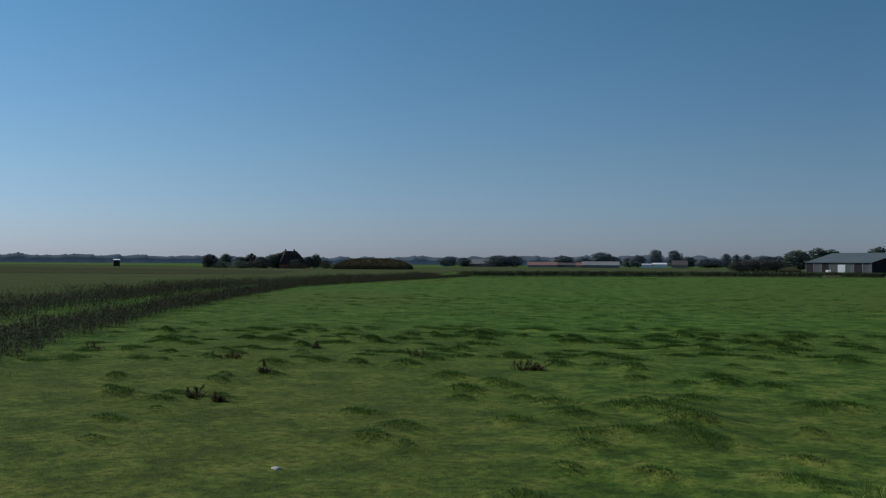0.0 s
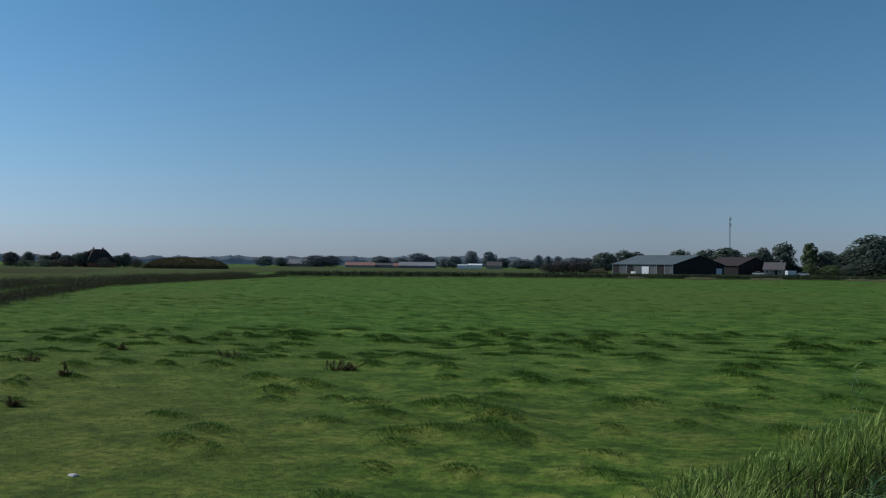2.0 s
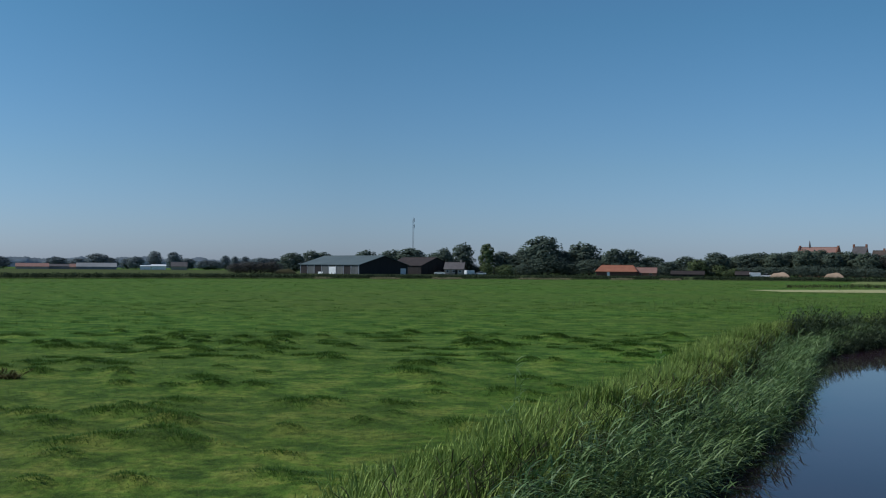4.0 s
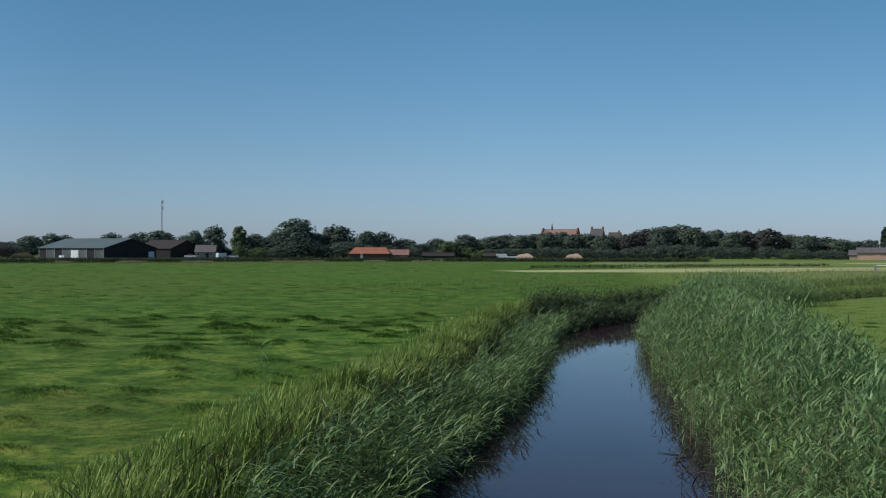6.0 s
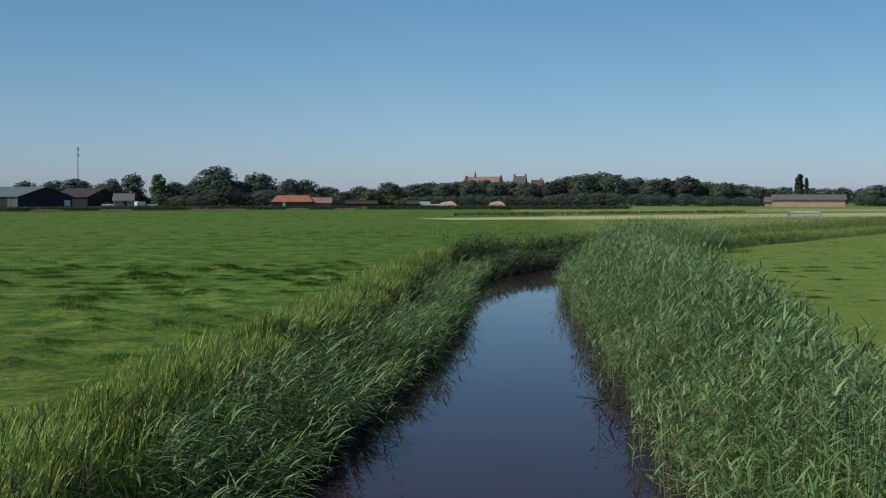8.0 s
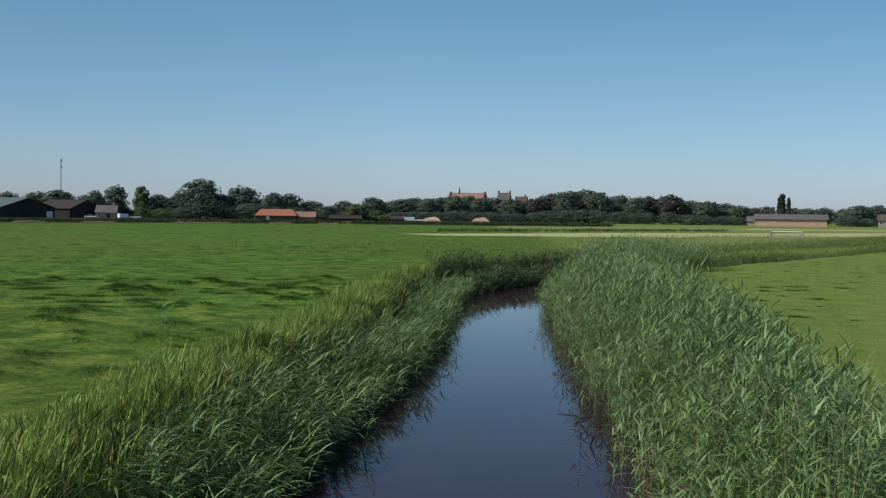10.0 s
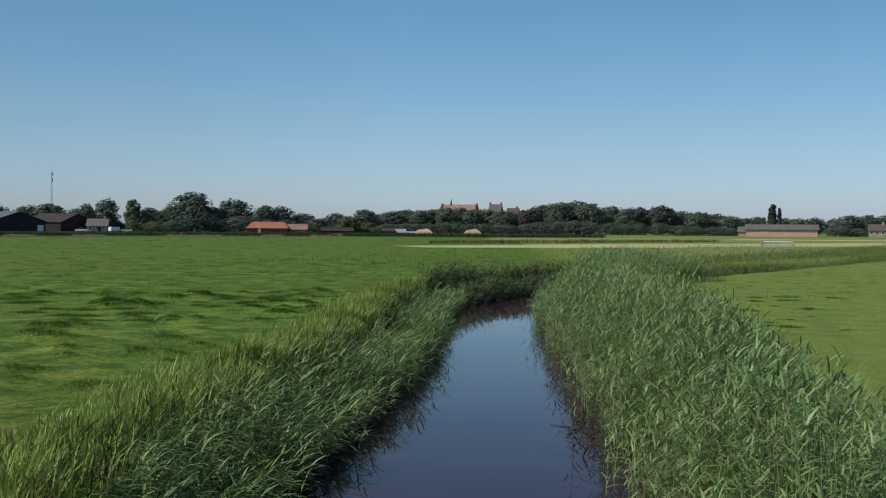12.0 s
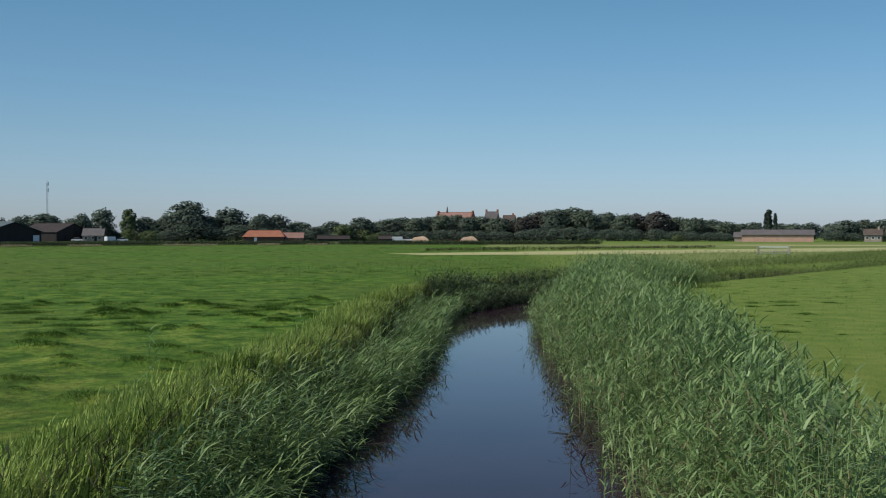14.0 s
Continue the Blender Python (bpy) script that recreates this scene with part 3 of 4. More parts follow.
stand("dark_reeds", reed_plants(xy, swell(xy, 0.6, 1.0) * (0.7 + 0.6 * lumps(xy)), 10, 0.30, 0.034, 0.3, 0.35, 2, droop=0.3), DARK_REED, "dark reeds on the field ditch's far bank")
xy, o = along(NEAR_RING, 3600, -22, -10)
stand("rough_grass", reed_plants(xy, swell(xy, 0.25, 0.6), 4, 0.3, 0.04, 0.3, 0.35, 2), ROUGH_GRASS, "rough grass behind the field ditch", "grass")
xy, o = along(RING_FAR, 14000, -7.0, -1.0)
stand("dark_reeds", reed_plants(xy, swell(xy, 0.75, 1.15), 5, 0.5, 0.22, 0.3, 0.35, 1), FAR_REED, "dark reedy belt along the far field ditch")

# dry pale grass before the far belt
xy, o = along([(-112, 216), (-76, 252), (-40, 276)], 6000, -0.2, 2.4)
clump = np.sin(xy[:, 0] * 0.42 + 1.5 * np.sin(xy[:, 0] * 0.13)) > 0.25
xy = xy[clump]
stand("dry_grass", reed_plants(xy, swell(xy, 0.3, 0.55), 4, 0.35, 0.14, 0.3, 0.3, 1, droop=0.3), DRY_GRASS, "pale dry grass tufts along the far field ditch", "grass")


def field_points(count, r0, r1, az0, az1, power):
    """Places in the pasture, thinning out with distance."""
    u = rng.random(count)
    r = r0 * (r1 / r0) ** u if power == 0 else (r0 ** power + u * (r1 ** power - r0 ** power)) ** (1 / power)
    a = np.radians(rng.uniform(az0, az1, count))
    return np.column_stack([0.3 - r * np.sin(a), r * np.cos(a)]), r


def in_pasture(xy):
    x, y = xy[:, 0], xy[:, 1]
    ring = np.array(RING + RING_FAR)
    a, rr = np.arctan2(-x, y), np.hypot(x, y)
    ra, rd = np.arctan2(-ring[:, 0], ring[:, 1]), np.hypot(ring[:, 0], ring[:, 1])
    order = np.argsort(ra)
    return ((x > 6.0) | (rr < np.interp(a, ra[order], rd[order]) - 2.5)) & (line_distance(x, y, DITCH) > 4.9) & (y > 1.5)


xy, r = field_points(240000, 9.5, 80, -26, 73, 0)
keep = in_pasture(xy)
xy, r = xy[keep], r[keep]
n = len(xy)
b3 = np.column_stack([xy, ground_z(xy[:, 0], xy[:, 1]) - 0.01])
grow_by = np.sqrt(r / 12)
short = strips(b3, rng.uniform(0, 6.283, n), rng.uniform(0.02, 0.055, n) * grow_by, rng.uniform(0.006, 0.011, n) * grow_by, rng.uniform(0.1, 0.7, n), rng.uniform(0.6, 1.5, n), 1)
tagged(array_mesh("short_grass", [short], BLADE), "short grazed green pasture grass", "grass", kind="stuff")

# tussocks: darker, taller bunches scattered over the pasture
far_xy, far_r = field_points(5200, 30, 250, -22, 70, 1.15)
keep = in_pasture(far_xy)
far_xy = far_xy[keep]
near_xy = np.array([b[:2] for b in BUMPS])
near_ok = in_pasture(near_xy)
near_size = np.array([2.0 * b[2] for b in BUMPS])[near_ok]
near_xy = near_xy[near_ok]
cx = np.concatenate([near_xy, far_xy])
size = np.concatenate([near_size, rng.uniform(0.5, 1.25, len(far_xy))])
size = size * np.where(cx[:, 0] > 6, 0.6, 1)
dist = np.hypot(cx[:, 0], cx[:, 1])
count = np.where(dist < 45, 520, np.where(dist < 90, 90, 26))
count = (count * size).astype(int) + 6
who = np.repeat(np.arange(len(cx)), count)
n = len(who)
off = rng.normal(0, 1, (n, 2)) * 0.22 * size[who][:, None]
stretch_dir = rng.uniform(-0.3, 0.6, len(cx))[who]
long_off = rng.normal(0, 0.22, n) * size[who]
off += np.column_stack([np.cos(stretch_dir) * long_off, np.sin(stretch_dir) * long_off])
xy = cx[who] + off
b3 = np.column_stack([xy, ground_z(xy[:, 0], xy[:, 1]) - 0.01])
wide = np.interp(dist[who], [10, 60, 200], [0.009, 0.024, 0.07])
fall = np.exp(-(off ** 2).sum(1) / (0.35 * size[who]) ** 2)
lean, bend = rng.uniform(0.2, 0.9, n), rng.uniform(0.9, 1.7, n)
turn_to = np.arctan2(off[:, 1], off[:, 0]) + rng.normal(0, 0.8, n)
long = size[who] * np.interp(dist[who], [18, 45], [1.0, 1.8]) * (0.05 + 0.065 * fall) * rng.uniform(0.6, 1.2, n)
wide = wide * rng.uniform(0.7, 1.3, n)
close = dist[who] < 40
tuft = [strips(b3[m], turn_to[m], long[m], wide[m], lean[m], bend[m], segs) for m, segs in ((close, 2), (~close, 1))]
tagged(array_mesh("tussocks", tuft, TUSSOCK), "dark green grass tussocks in the pasture", "tussock", kind="stuff")


def weed(x, y, h, spikes, spread):
    """A withered dock: rosette of leaves and rusty upright seed spikes."""
    thing = tagged(new("dock_weed"), "withered rust-brown dock weed in the grass", "weed", "dock weeds")
    thing.location = (x, y, float(ground_z(np.array([x]), np.array([y]))[0]))
    n = 60
    a = rng.uniform(0, 6.283, n)
    at = np.column_stack([np.cos(a) * 1.4 * spread * rng.random(n), np.sin(a) * 1.4 * spread * rng.random(n), np.zeros(n)])
    leaves = array_mesh("rosette", [strips(at, a, rng.uniform(0.10, 0.24, n), rng.uniform(0.02, 0.05, n), rng.uniform(0.3, 0.8, n), rng.uniform(1.0, 1.7, n), 3)], WEED, thing)
    tagged(leaves, kind="stuff")
    for _ in range(spikes):
        px, py = rng.normal(0, spread * 0.7, 2)
        tx, ty = rng.normal(0, 0.10, 2)
        hh = 0.7 * h * rng.uniform(0.5, 1.1)
        part("stalk", tube_bm([(px, py, 0), (px + tx * 0.4, py + ty * 0.4, hh * 0.5), (px + tx, py + ty, hh)], (0.008, 0.006, 0.003), 5), WEED, thing)
        k = 46
        f = rng.uniform(0.35, 1.0, k)
        at = np.column_stack([px + tx * f ** 1.3 + rng.normal(0, 0.014, k), py + ty * f ** 1.3 + rng.normal(0, 0.014, k), f * hh])
        array_mesh("seed_spike", [strips(at, rng.uniform(0, 6.283, k), rng.uniform(0.03, 0.08, k), rng.uniform(0.008, 0.02, k), rng.uniform(0.2, 0.9, k), rng.uniform(0.6, 1.6, k), 2)], WEED, thing)


for x, y, h, k, s in [(-18.7, 10.9, 0.34, 4, 0.12), (-18.0, 11.0, 0.22, 2, 0.08), (-21.5, 14.4, 0.40, 3, 0.10), (-25.3, 15.9, 0.30, 5, 0.28), (-18.2, 19.8, 0.34, 7, 0.30), (-18.0, 20.0, 0.30, 3, 0.12),
                      (-22.6, 20.3, 0.26, 4, 0.30), (-30.4, 14.5, 0.32, 3, 0.25), (-26.8, 19.9, 0.34, 3, 0.12)]:
    weed(x, y, h, k, s)


def stone(x, y, s):
    bm = bmesh.new()
    bmesh.ops.create_icosphere(bm, subdivisions=2, radius=1)
    for v in bm.verts:
        k = 1 + 0.25 * noise.noise(v.co * 1.7)
        v.co = Vector((v.co.x * s * 1.5 * k, v.co.y * s * k, v.co.z * s * 0.55 * k))
    ob = tagged(part("stone", bm, STONE, None), "small pale stone lying in the short grass", "stone")
    ob.location = (x, y, float(ground_z(np.array([x]), np.array([y]))[0]) + 0.01)


stone(-11.7, 7.9, 0.055)

# floating broken stalks near the bank
for x, y, a in [(1.5, 17.9, 0.5), (1.55, 18.2, 2.6), (1.45, 17.5, 0.9), (1.55, 19.6, 1.4)]:
    ln = 0.38
    ob = part("broken_reed", tube_bm([(0, 0, 0), (ln * 0.5, 0.03, 0.0), (ln, 0.0, 0.005)], (0.008, 0.007, 0.004), 5), DARK_REED, None)
    ob.location, ob.rotation_euler = (x, y, -0.69), (0, 0, a)
    tagged(ob, "broken brown reed stalk floating on the ditch", "reed stalk", "broken reed stalks")

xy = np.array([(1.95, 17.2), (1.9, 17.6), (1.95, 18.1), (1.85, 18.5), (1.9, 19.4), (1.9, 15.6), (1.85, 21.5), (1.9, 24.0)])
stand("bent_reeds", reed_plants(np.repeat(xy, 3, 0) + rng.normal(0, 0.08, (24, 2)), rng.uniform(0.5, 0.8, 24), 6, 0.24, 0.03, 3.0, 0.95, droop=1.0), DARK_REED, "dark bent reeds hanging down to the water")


# ---- trees ----
def leaf_cards(centres, size, facing):
    """Small tilted leaf clumps, one four-sided piece each, roughly along the crown's surface."""
    n = len(centres)
    tilt = facing + rng.normal(0, 0.35, (n, 3))
    u = np.cross(tilt, rng.normal(0, 1, (n, 3)))
    u /= np.linalg.norm(u, axis=1)[:, None]
    w = np.cross(tilt, u)
    w /= np.linalg.norm(w, axis=1)[:, None]
    s = (size * rng.uniform(0.6, 1.4, n))[:, None]
    v = np.stack([centres - u * s, centres - w * s * 0.8, centres + u * s, centres + w * s * 0.8], 1).reshape(-1, 3)
    return v, (np.arange(n) * 4)[:, None] + np.arange(4), np.zeros((0, 3), int)


def tree_proto(kind, cards=2700):
    """A tree one metre high: tapered trunk, limbs, and a crown of many small clumps."""
    thing = new("tree")
    top = {"round": 0.13, "tall": 0.12, "poplar": 0.10, "willow": 0.12, "bush": 0.1}[kind]
    spread = {"round": 0.36, "tall": 0.27, "poplar": 0.10, "willow": 0.42, "bush": 0.62}[kind]
    bm = tube_bm([(0, 0, -0.01), (0.01, 0, 0.15), (0.0, 0.012, 0.4), (0.01, 0, 0.75)], (0.028, 0.02, 0.014, 0.004), 7)
    lobes = []
    count = {"round": 24, "tall": 20, "poplar": 18, "willow": 22, "bush": 17}[kind]
    for i in range(count):
        a, f = i * 2.4 + rng.uniform(-0.4, 0.4), (i + 0.5) / count
        z = top + (0.93 - top) * f
        wide = spread * math.sqrt(1 - 0.92 * (1.75 * f - 0.80) ** 2) * (0.2 if f > 0.95 else rng.uniform(0.55, 0.98))
        if kind == "poplar":
            wide = spread * 0.35 * (1 - 0.7 * abs(2 * f - 0.8))
        p = np.array([math.cos(a) * wide * 0.75, math.sin(a) * wide * 0.75, z])
        lobes.append((p, spread * rng.uniform(0.32, 0.50) * (0.8 if f > 0.85 else 1)))
        limb = tube_bm([(0, 0, z * 0.6), tuple(p * np.array([0.5, 0.5, 0]) + np.array([0, 0, z * 0.85])), tuple(p)], (0.009, 0.006, 0.002), 5)
        me = bpy.data.meshes.new("limb")
        limb.to_mesh(me)
        limb.free()
        bm.from_mesh(me)
        bpy.data.meshes.remove(me)
    part("trunk", bm, BARK, thing)
    pts, out = [], []
    for p, r in lobes:
        k = int(cards / count)
        d = rng.normal(0, 1, (k, 3))
        d /= np.linalg.norm(d, axis=1)[:, None]
        rad = r * rng.uniform(0.55, 1.0, k) ** 0.5 * (1 + 0.22 * np.sin(5 * d[:, 0] + 4 * d[:, 2] + p[0] * 40))
        q = p + d * rad[:, None] * np.array([1, 1, 0.95 if kind != "poplar" else 1.5])
        if kind == "willow":
            q[:, 2] -= np.hypot(q[:, 0], q[:, 1]) * rng.uniform(0, 0.5, k)
        q[:, 2] = np.maximum(q[:, 2], 0.02)
        pts.append(q)
        out.append(d + 0.8 * (p - np.array([0, 0, 0.45])) / spread + rng.normal(0, 0.12, d.shape))
    pts, out = np.concatenate(pts), np.concatenate(out)
    out /= np.linalg.norm(out, axis=1)[:, None]
    v, q, t = leaf_cards(pts, np.full(len(pts), 0.027 if kind != "poplar" else 0.019), out)
    v[:, 2] *= 1.0 / max(1e-6, np.percentile(v[:, 2], 99.7))
    for k in (0, 1):
        v[:, k] *= 1.0 / (np.percentile(v[:, k], 99) - np.percentile(v[:, k], 1))
    return thing, (v, q, t), np.repeat(out, 4, 0)


PROTO = {}


def plant(kind, leaf, az, d, h, w, label, seedling):
    """Sets a tree of that height and crown width at a bearing and distance."""
    key = (kind, leaf.name, seedling % 3)
    x, y = polar(az, d)
    m = Matrix.Translation((x, y, -0.02)) @ Matrix.Rotation(seedling * 1.7, 4, "Z") @ Matrix.Diagonal((w * 1.15, w * 1.15, h * 1.08, 1))
    if key not in PROTO:
        thing, crown, out = tree_proto(kind)
        leaves = array_mesh("crown", [crown], leaf, thing).data
        leaves.normals_split_custom_set_from_vertices(out)
        PROTO[key] = thing
        thing.matrix_basis = m
        ob = thing
    else:
        ob = copy_thing(PROTO[key], Matrix())
        ob.matrix_basis = m
    return tagged(ob, label, "tree" if kind != "bush" else "bush", "trees of the wood" if d < 620 else "far trees")


OAK, ASH, WIL, COP = "dark green broad-leaved tree at the farm's edge", "mid-green broad-leaved tree in the wood", "pale grey-green willow before the wood", "dark purple-leaved beech in the wood"
k = 0
# along the wood and the farms: bearing, height and width in metres
WOOD = "20.7 10.1 7.0|19.75 12.0 7.6|18.5 11.8 5.0|17.7 9.0 9|16.7 9.6 8.5|15.6 14.8 13.5|14.5 9.4 9|13.5 12.4 12.5|11.9 10.2 9.5|11.1 10.0 9|10.0 7.4 9.5|9.15 5.4 8|8.3 7.6 8.5|7.5 6.4 8|6.8 9.0 9|17.0 7.0 9"
for row in WOOD.split("|"):
    az, h, w = (float(v) for v in row.split())
    k += 1
    plant("tall" if w < 6 else "round", LEAF_WILLOW if w < 6 else LEAF_OAK, az, 452 + (k % 3) * 5, h, w, OAK, k)
    if 7 < az < 17.2:
        plant("bush", LEAF_OAK, az - 0.3, 449, h * 0.5, w * 1.1, "dark underwood below the farm trees", k)
        plant("round", LEAF_OAK, az + 0.45, 470, h * 0.78, w, OAK, k + 1)
BELT = "6.5 7.6 8|5.9 7.4 8|5.3 8.6 9|4.6 9.2 10|3.9 9.0 9|3.3 9.5 8|2.5 10.2 8.5|1.8 10.4 8.5|1.2 9.4 8|0.5 9.8 10|-0.4 9.2 9|-1.0 8.4 8|-1.8 9.6 9|-2.6 11.6 10|-3.4 12.4 11|-4.3 13.0 13|-5.0 12.0 10|-6.1 11.2 10|-6.9 10.2 9|-7.5 10.8 8|-8.6 11.4 10|-9.6 9.4 9|-10.4 9.0 9|-11.3 8.4 9|-12.0 7.4 8|-12.7 6.8 7"
for row in BELT.split("|"):
    az, h, w = (float(v) for v in row.split())
    k += 1
    if -2.9 < az < -0.7 and k % 2:
        leaf, label = LEAF_COPPER, COP
    elif -8.8 < az < -7.3:
        leaf, label = LEAF_COPPER, COP
    else:
        leaf, label = (LEAF_ASH, ASH) if k % 3 else (LEAF_OAK, ASH)
    plant("round", leaf, az, 462 + (k % 4) * 4, h, w, label, k)
    k += 1
    plant("round", LEAF_OAK, az + 0.35, 476 + (k % 3) * 5, h * 0.97, w, ASH, k)
    plant("bush", LEAF_OAK, az + 0.1, 455, h * 0.42, w * 0.9, "dark underwood at the wood's edge", k)
for az, d, h, w in [(7.7, 447, 6.4, 8), (6.6, 448, 4.4, 7), (5.9, 446, 3.2, 5)]:
    k += 1
    plant("willow", LEAF_WILLOW, az, d, h, w, WIL, k)
for az, d, h, w in [(17.5, 430, 4.0, 6.8), (18.5, 440, 4.4, 4.5), (6.3, 440, 2.4, 3.5), (-9.6, 440, 2.6, 5)]:
    k += 1
    plant("bush", LEAF_WILLOW, az, d, h, w, "rounded pale green shrub before the trees", k)
# behind the long brick shed and further east
for row in "-13.3 7.4 8|-14.6 7 8|-15.3 6.8 8|-16.0 7.2 8|-17.0 6.8 8|-17.7 8 10|-18.5 8.2 9|-19.4 8.4 9|-20.3 7 9|-21.2 6.8 9|-22.3 6.6 10|-23.4 7 10".split("|"):
    az, h, w = (float(v) for v in row.split())
    k += 1
    plant("round", LEAF_OAK if k % 2 else LEAF_ASH, az, 475 + (k % 3) * 8, h, w, ASH, k)
for az, h, w in [(-14.05, 12.2, 2.6), (-14.35, 10.8, 1.6), (-13.9, 11.0, 1.8)]:
    k += 1
    plant("poplar", LEAF_OAK, az, 480, h, w, "slender dark upright poplar behind the brick shed", k)
# round the black barns
for az, d, h, w in [(28.6, 470, 8.0, 10), (27.6, 480, 9.0, 8), (27.0, 482, 8.5, 7), (24.8, 478, 9.4, 9), (23.5, 480, 9.4, 9), (22.5, 480, 10.4, 14), (21.2, 470, 8.4, 9), (20.6, 466, 7.6, 7), (19.6, 470, 7.0, 7)]:
    k += 1
    plant("round", LEAF_OAK, az, d, h, w, OAK, k)
for az, h, w in [(31.5, 3.6, 6), (30.9, 4.4, 8), (30.2, 4.0, 8), (29.6, 4.4, 7)]:
    k += 1
    plant("bush", LEAF_COPPER, az, 432, h, w, "brownish scrub beside the black barn", k)
for az in (-17.2, -18.0, -19.4, -20.0, -20.8, -21.8, -22.8, 18.9, 18.1, 19.4, 17.4, 16.3, 20.4):
    k += 1
    plant("bush", LEAF_OAK, az, 468, 3.2 + (k % 3) * 0.5, 9, "dark shrubs filling the gap between trees", k)
# the lonely farm among its trees
for az, d, h, w in [(58.5, 455, 4.6, 5.4), (57.7, 458, 4.8, 4.6), (56.9, 455, 3.8, 4.6), (56.4, 455, 4.9, 4.0), (55.9, 450, 3.8, 5), (55.3, 450, 4.6, 6), (54.9, 452, 5.2, 6), (53.5, 455, 4.0, 4), (53.1, 455, 4.8, 3.6), (52.6, 460, 2.8, 6), (54.2, 448, 3.2, 6), (58.0, 452, 2.4, 7), (56.0, 448, 2.6, 9), (57.0, 448, 2.4, 8)]:
    k += 1
    plant("round" if h > 3.3 else "bush", LEAF_COPPER if k % 3 == 0 else LEAF_OAK, az, d, h * 1.15, w, "dark tree sheltering the lonely farm", k)
# trees of the far farms, with haze put into their leaf colour
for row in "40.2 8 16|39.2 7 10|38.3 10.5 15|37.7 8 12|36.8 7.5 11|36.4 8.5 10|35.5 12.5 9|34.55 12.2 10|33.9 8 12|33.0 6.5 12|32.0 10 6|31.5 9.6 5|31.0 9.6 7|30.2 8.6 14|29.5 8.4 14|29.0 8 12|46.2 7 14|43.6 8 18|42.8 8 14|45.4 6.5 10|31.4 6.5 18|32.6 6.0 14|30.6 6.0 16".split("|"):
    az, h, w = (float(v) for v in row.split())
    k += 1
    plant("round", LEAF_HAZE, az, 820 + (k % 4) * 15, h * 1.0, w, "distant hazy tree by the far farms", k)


def far_wood(name, az0, az1, d, heights, label):
    """The edge of woods on the horizon: one deep, lumpy belt with an uneven top."""
    a = np.arange(az1, az0, 0.06)
    s = np.interp(a, np.linspace(az1, az0, len(heights)), heights)
    lump = 0.5 + 0.2 * np.sin(a * 3.3 + 2 * np.sin(a * 1.1)) + 0.09 * np.sin(a * 9.7 + 1.4 * np.sin(a * 5)) + 0.03 * np.sin(a * 41 + 3 * np.sin(a * 3.3))
    h = s * (0.62 + 0.5 * lump)
    rings = []
    for off, part_h in ((-26, 0.0), (-34, 0.35), (-28, 0.75), (-6, 1.0), (24, 0.9), (34, 0.0)):
        dd = d + off + 4 * np.sin(a * 5 + off)
        rings.append(np.column_stack([0.3 - dd * np.sin(np.radians(a)), dd * np.cos(np.radians(a)), h * part_h * (1 + 0.03 * np.sin(a * 29 + off)) - (0.1 if part_h == 0 else 0)]))
    n, m = len(a), len(rings)
    v = np.stack(rings, 1).reshape(-1, 3)
    q = np.array([(i * m + k, (i + 1) * m + k, (i + 1) * m + k + 1, i * m + k + 1) for i in range(n - 1) for k in range(m - 1)])
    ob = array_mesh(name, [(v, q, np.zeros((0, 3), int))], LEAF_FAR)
    ob.data.polygons.foreach_set("use_smooth", np.ones(len(q), bool))
    return tagged(ob, label, "woods", kind="stuff")


# their blue-grey is haze laid into the colour, not the foliage's own
far_wood("far_woods", 84, 51, 1900, (14, 12, 13, 15, 15, 17, 26, 21, 22, 20), "haze-tinted blue-grey woods on the far horizon")
far_wood("far_woods", 51, 28, 1700, (13, 15, 17, 17, 16, 15, 14, 14, 12), "haze-tinted blue-grey tree line behind the far farms")
far_wood("far_woods", 2, -34, 1500, (8, 9, 8, 7, 8), "haze-tinted blue-grey tree line behind the wood")


# ---- buildings ----
def slab(name, pts, thick, material, parent, label=""):
    """A flat panel of some thickness from its four corners."""
    bm = bmesh.new()
    p = [Vector(v) for v in pts]
    nrm = (p[1] - p[0]).cross(p[2] - p[0]).normalized() * thick
    a = [bm.verts.new(v) for v in p]
    b = [bm.verts.new(v + nrm) for v in p]
    bm.faces.new(a[::-1])
    bm.faces.new(b)
    for i in range(len(p)):
        j = (i + 1) % len(p)
        bm.faces.new((a[i], a[j], b[j], b[i]))
    return part(name, bm, material, parent, label)


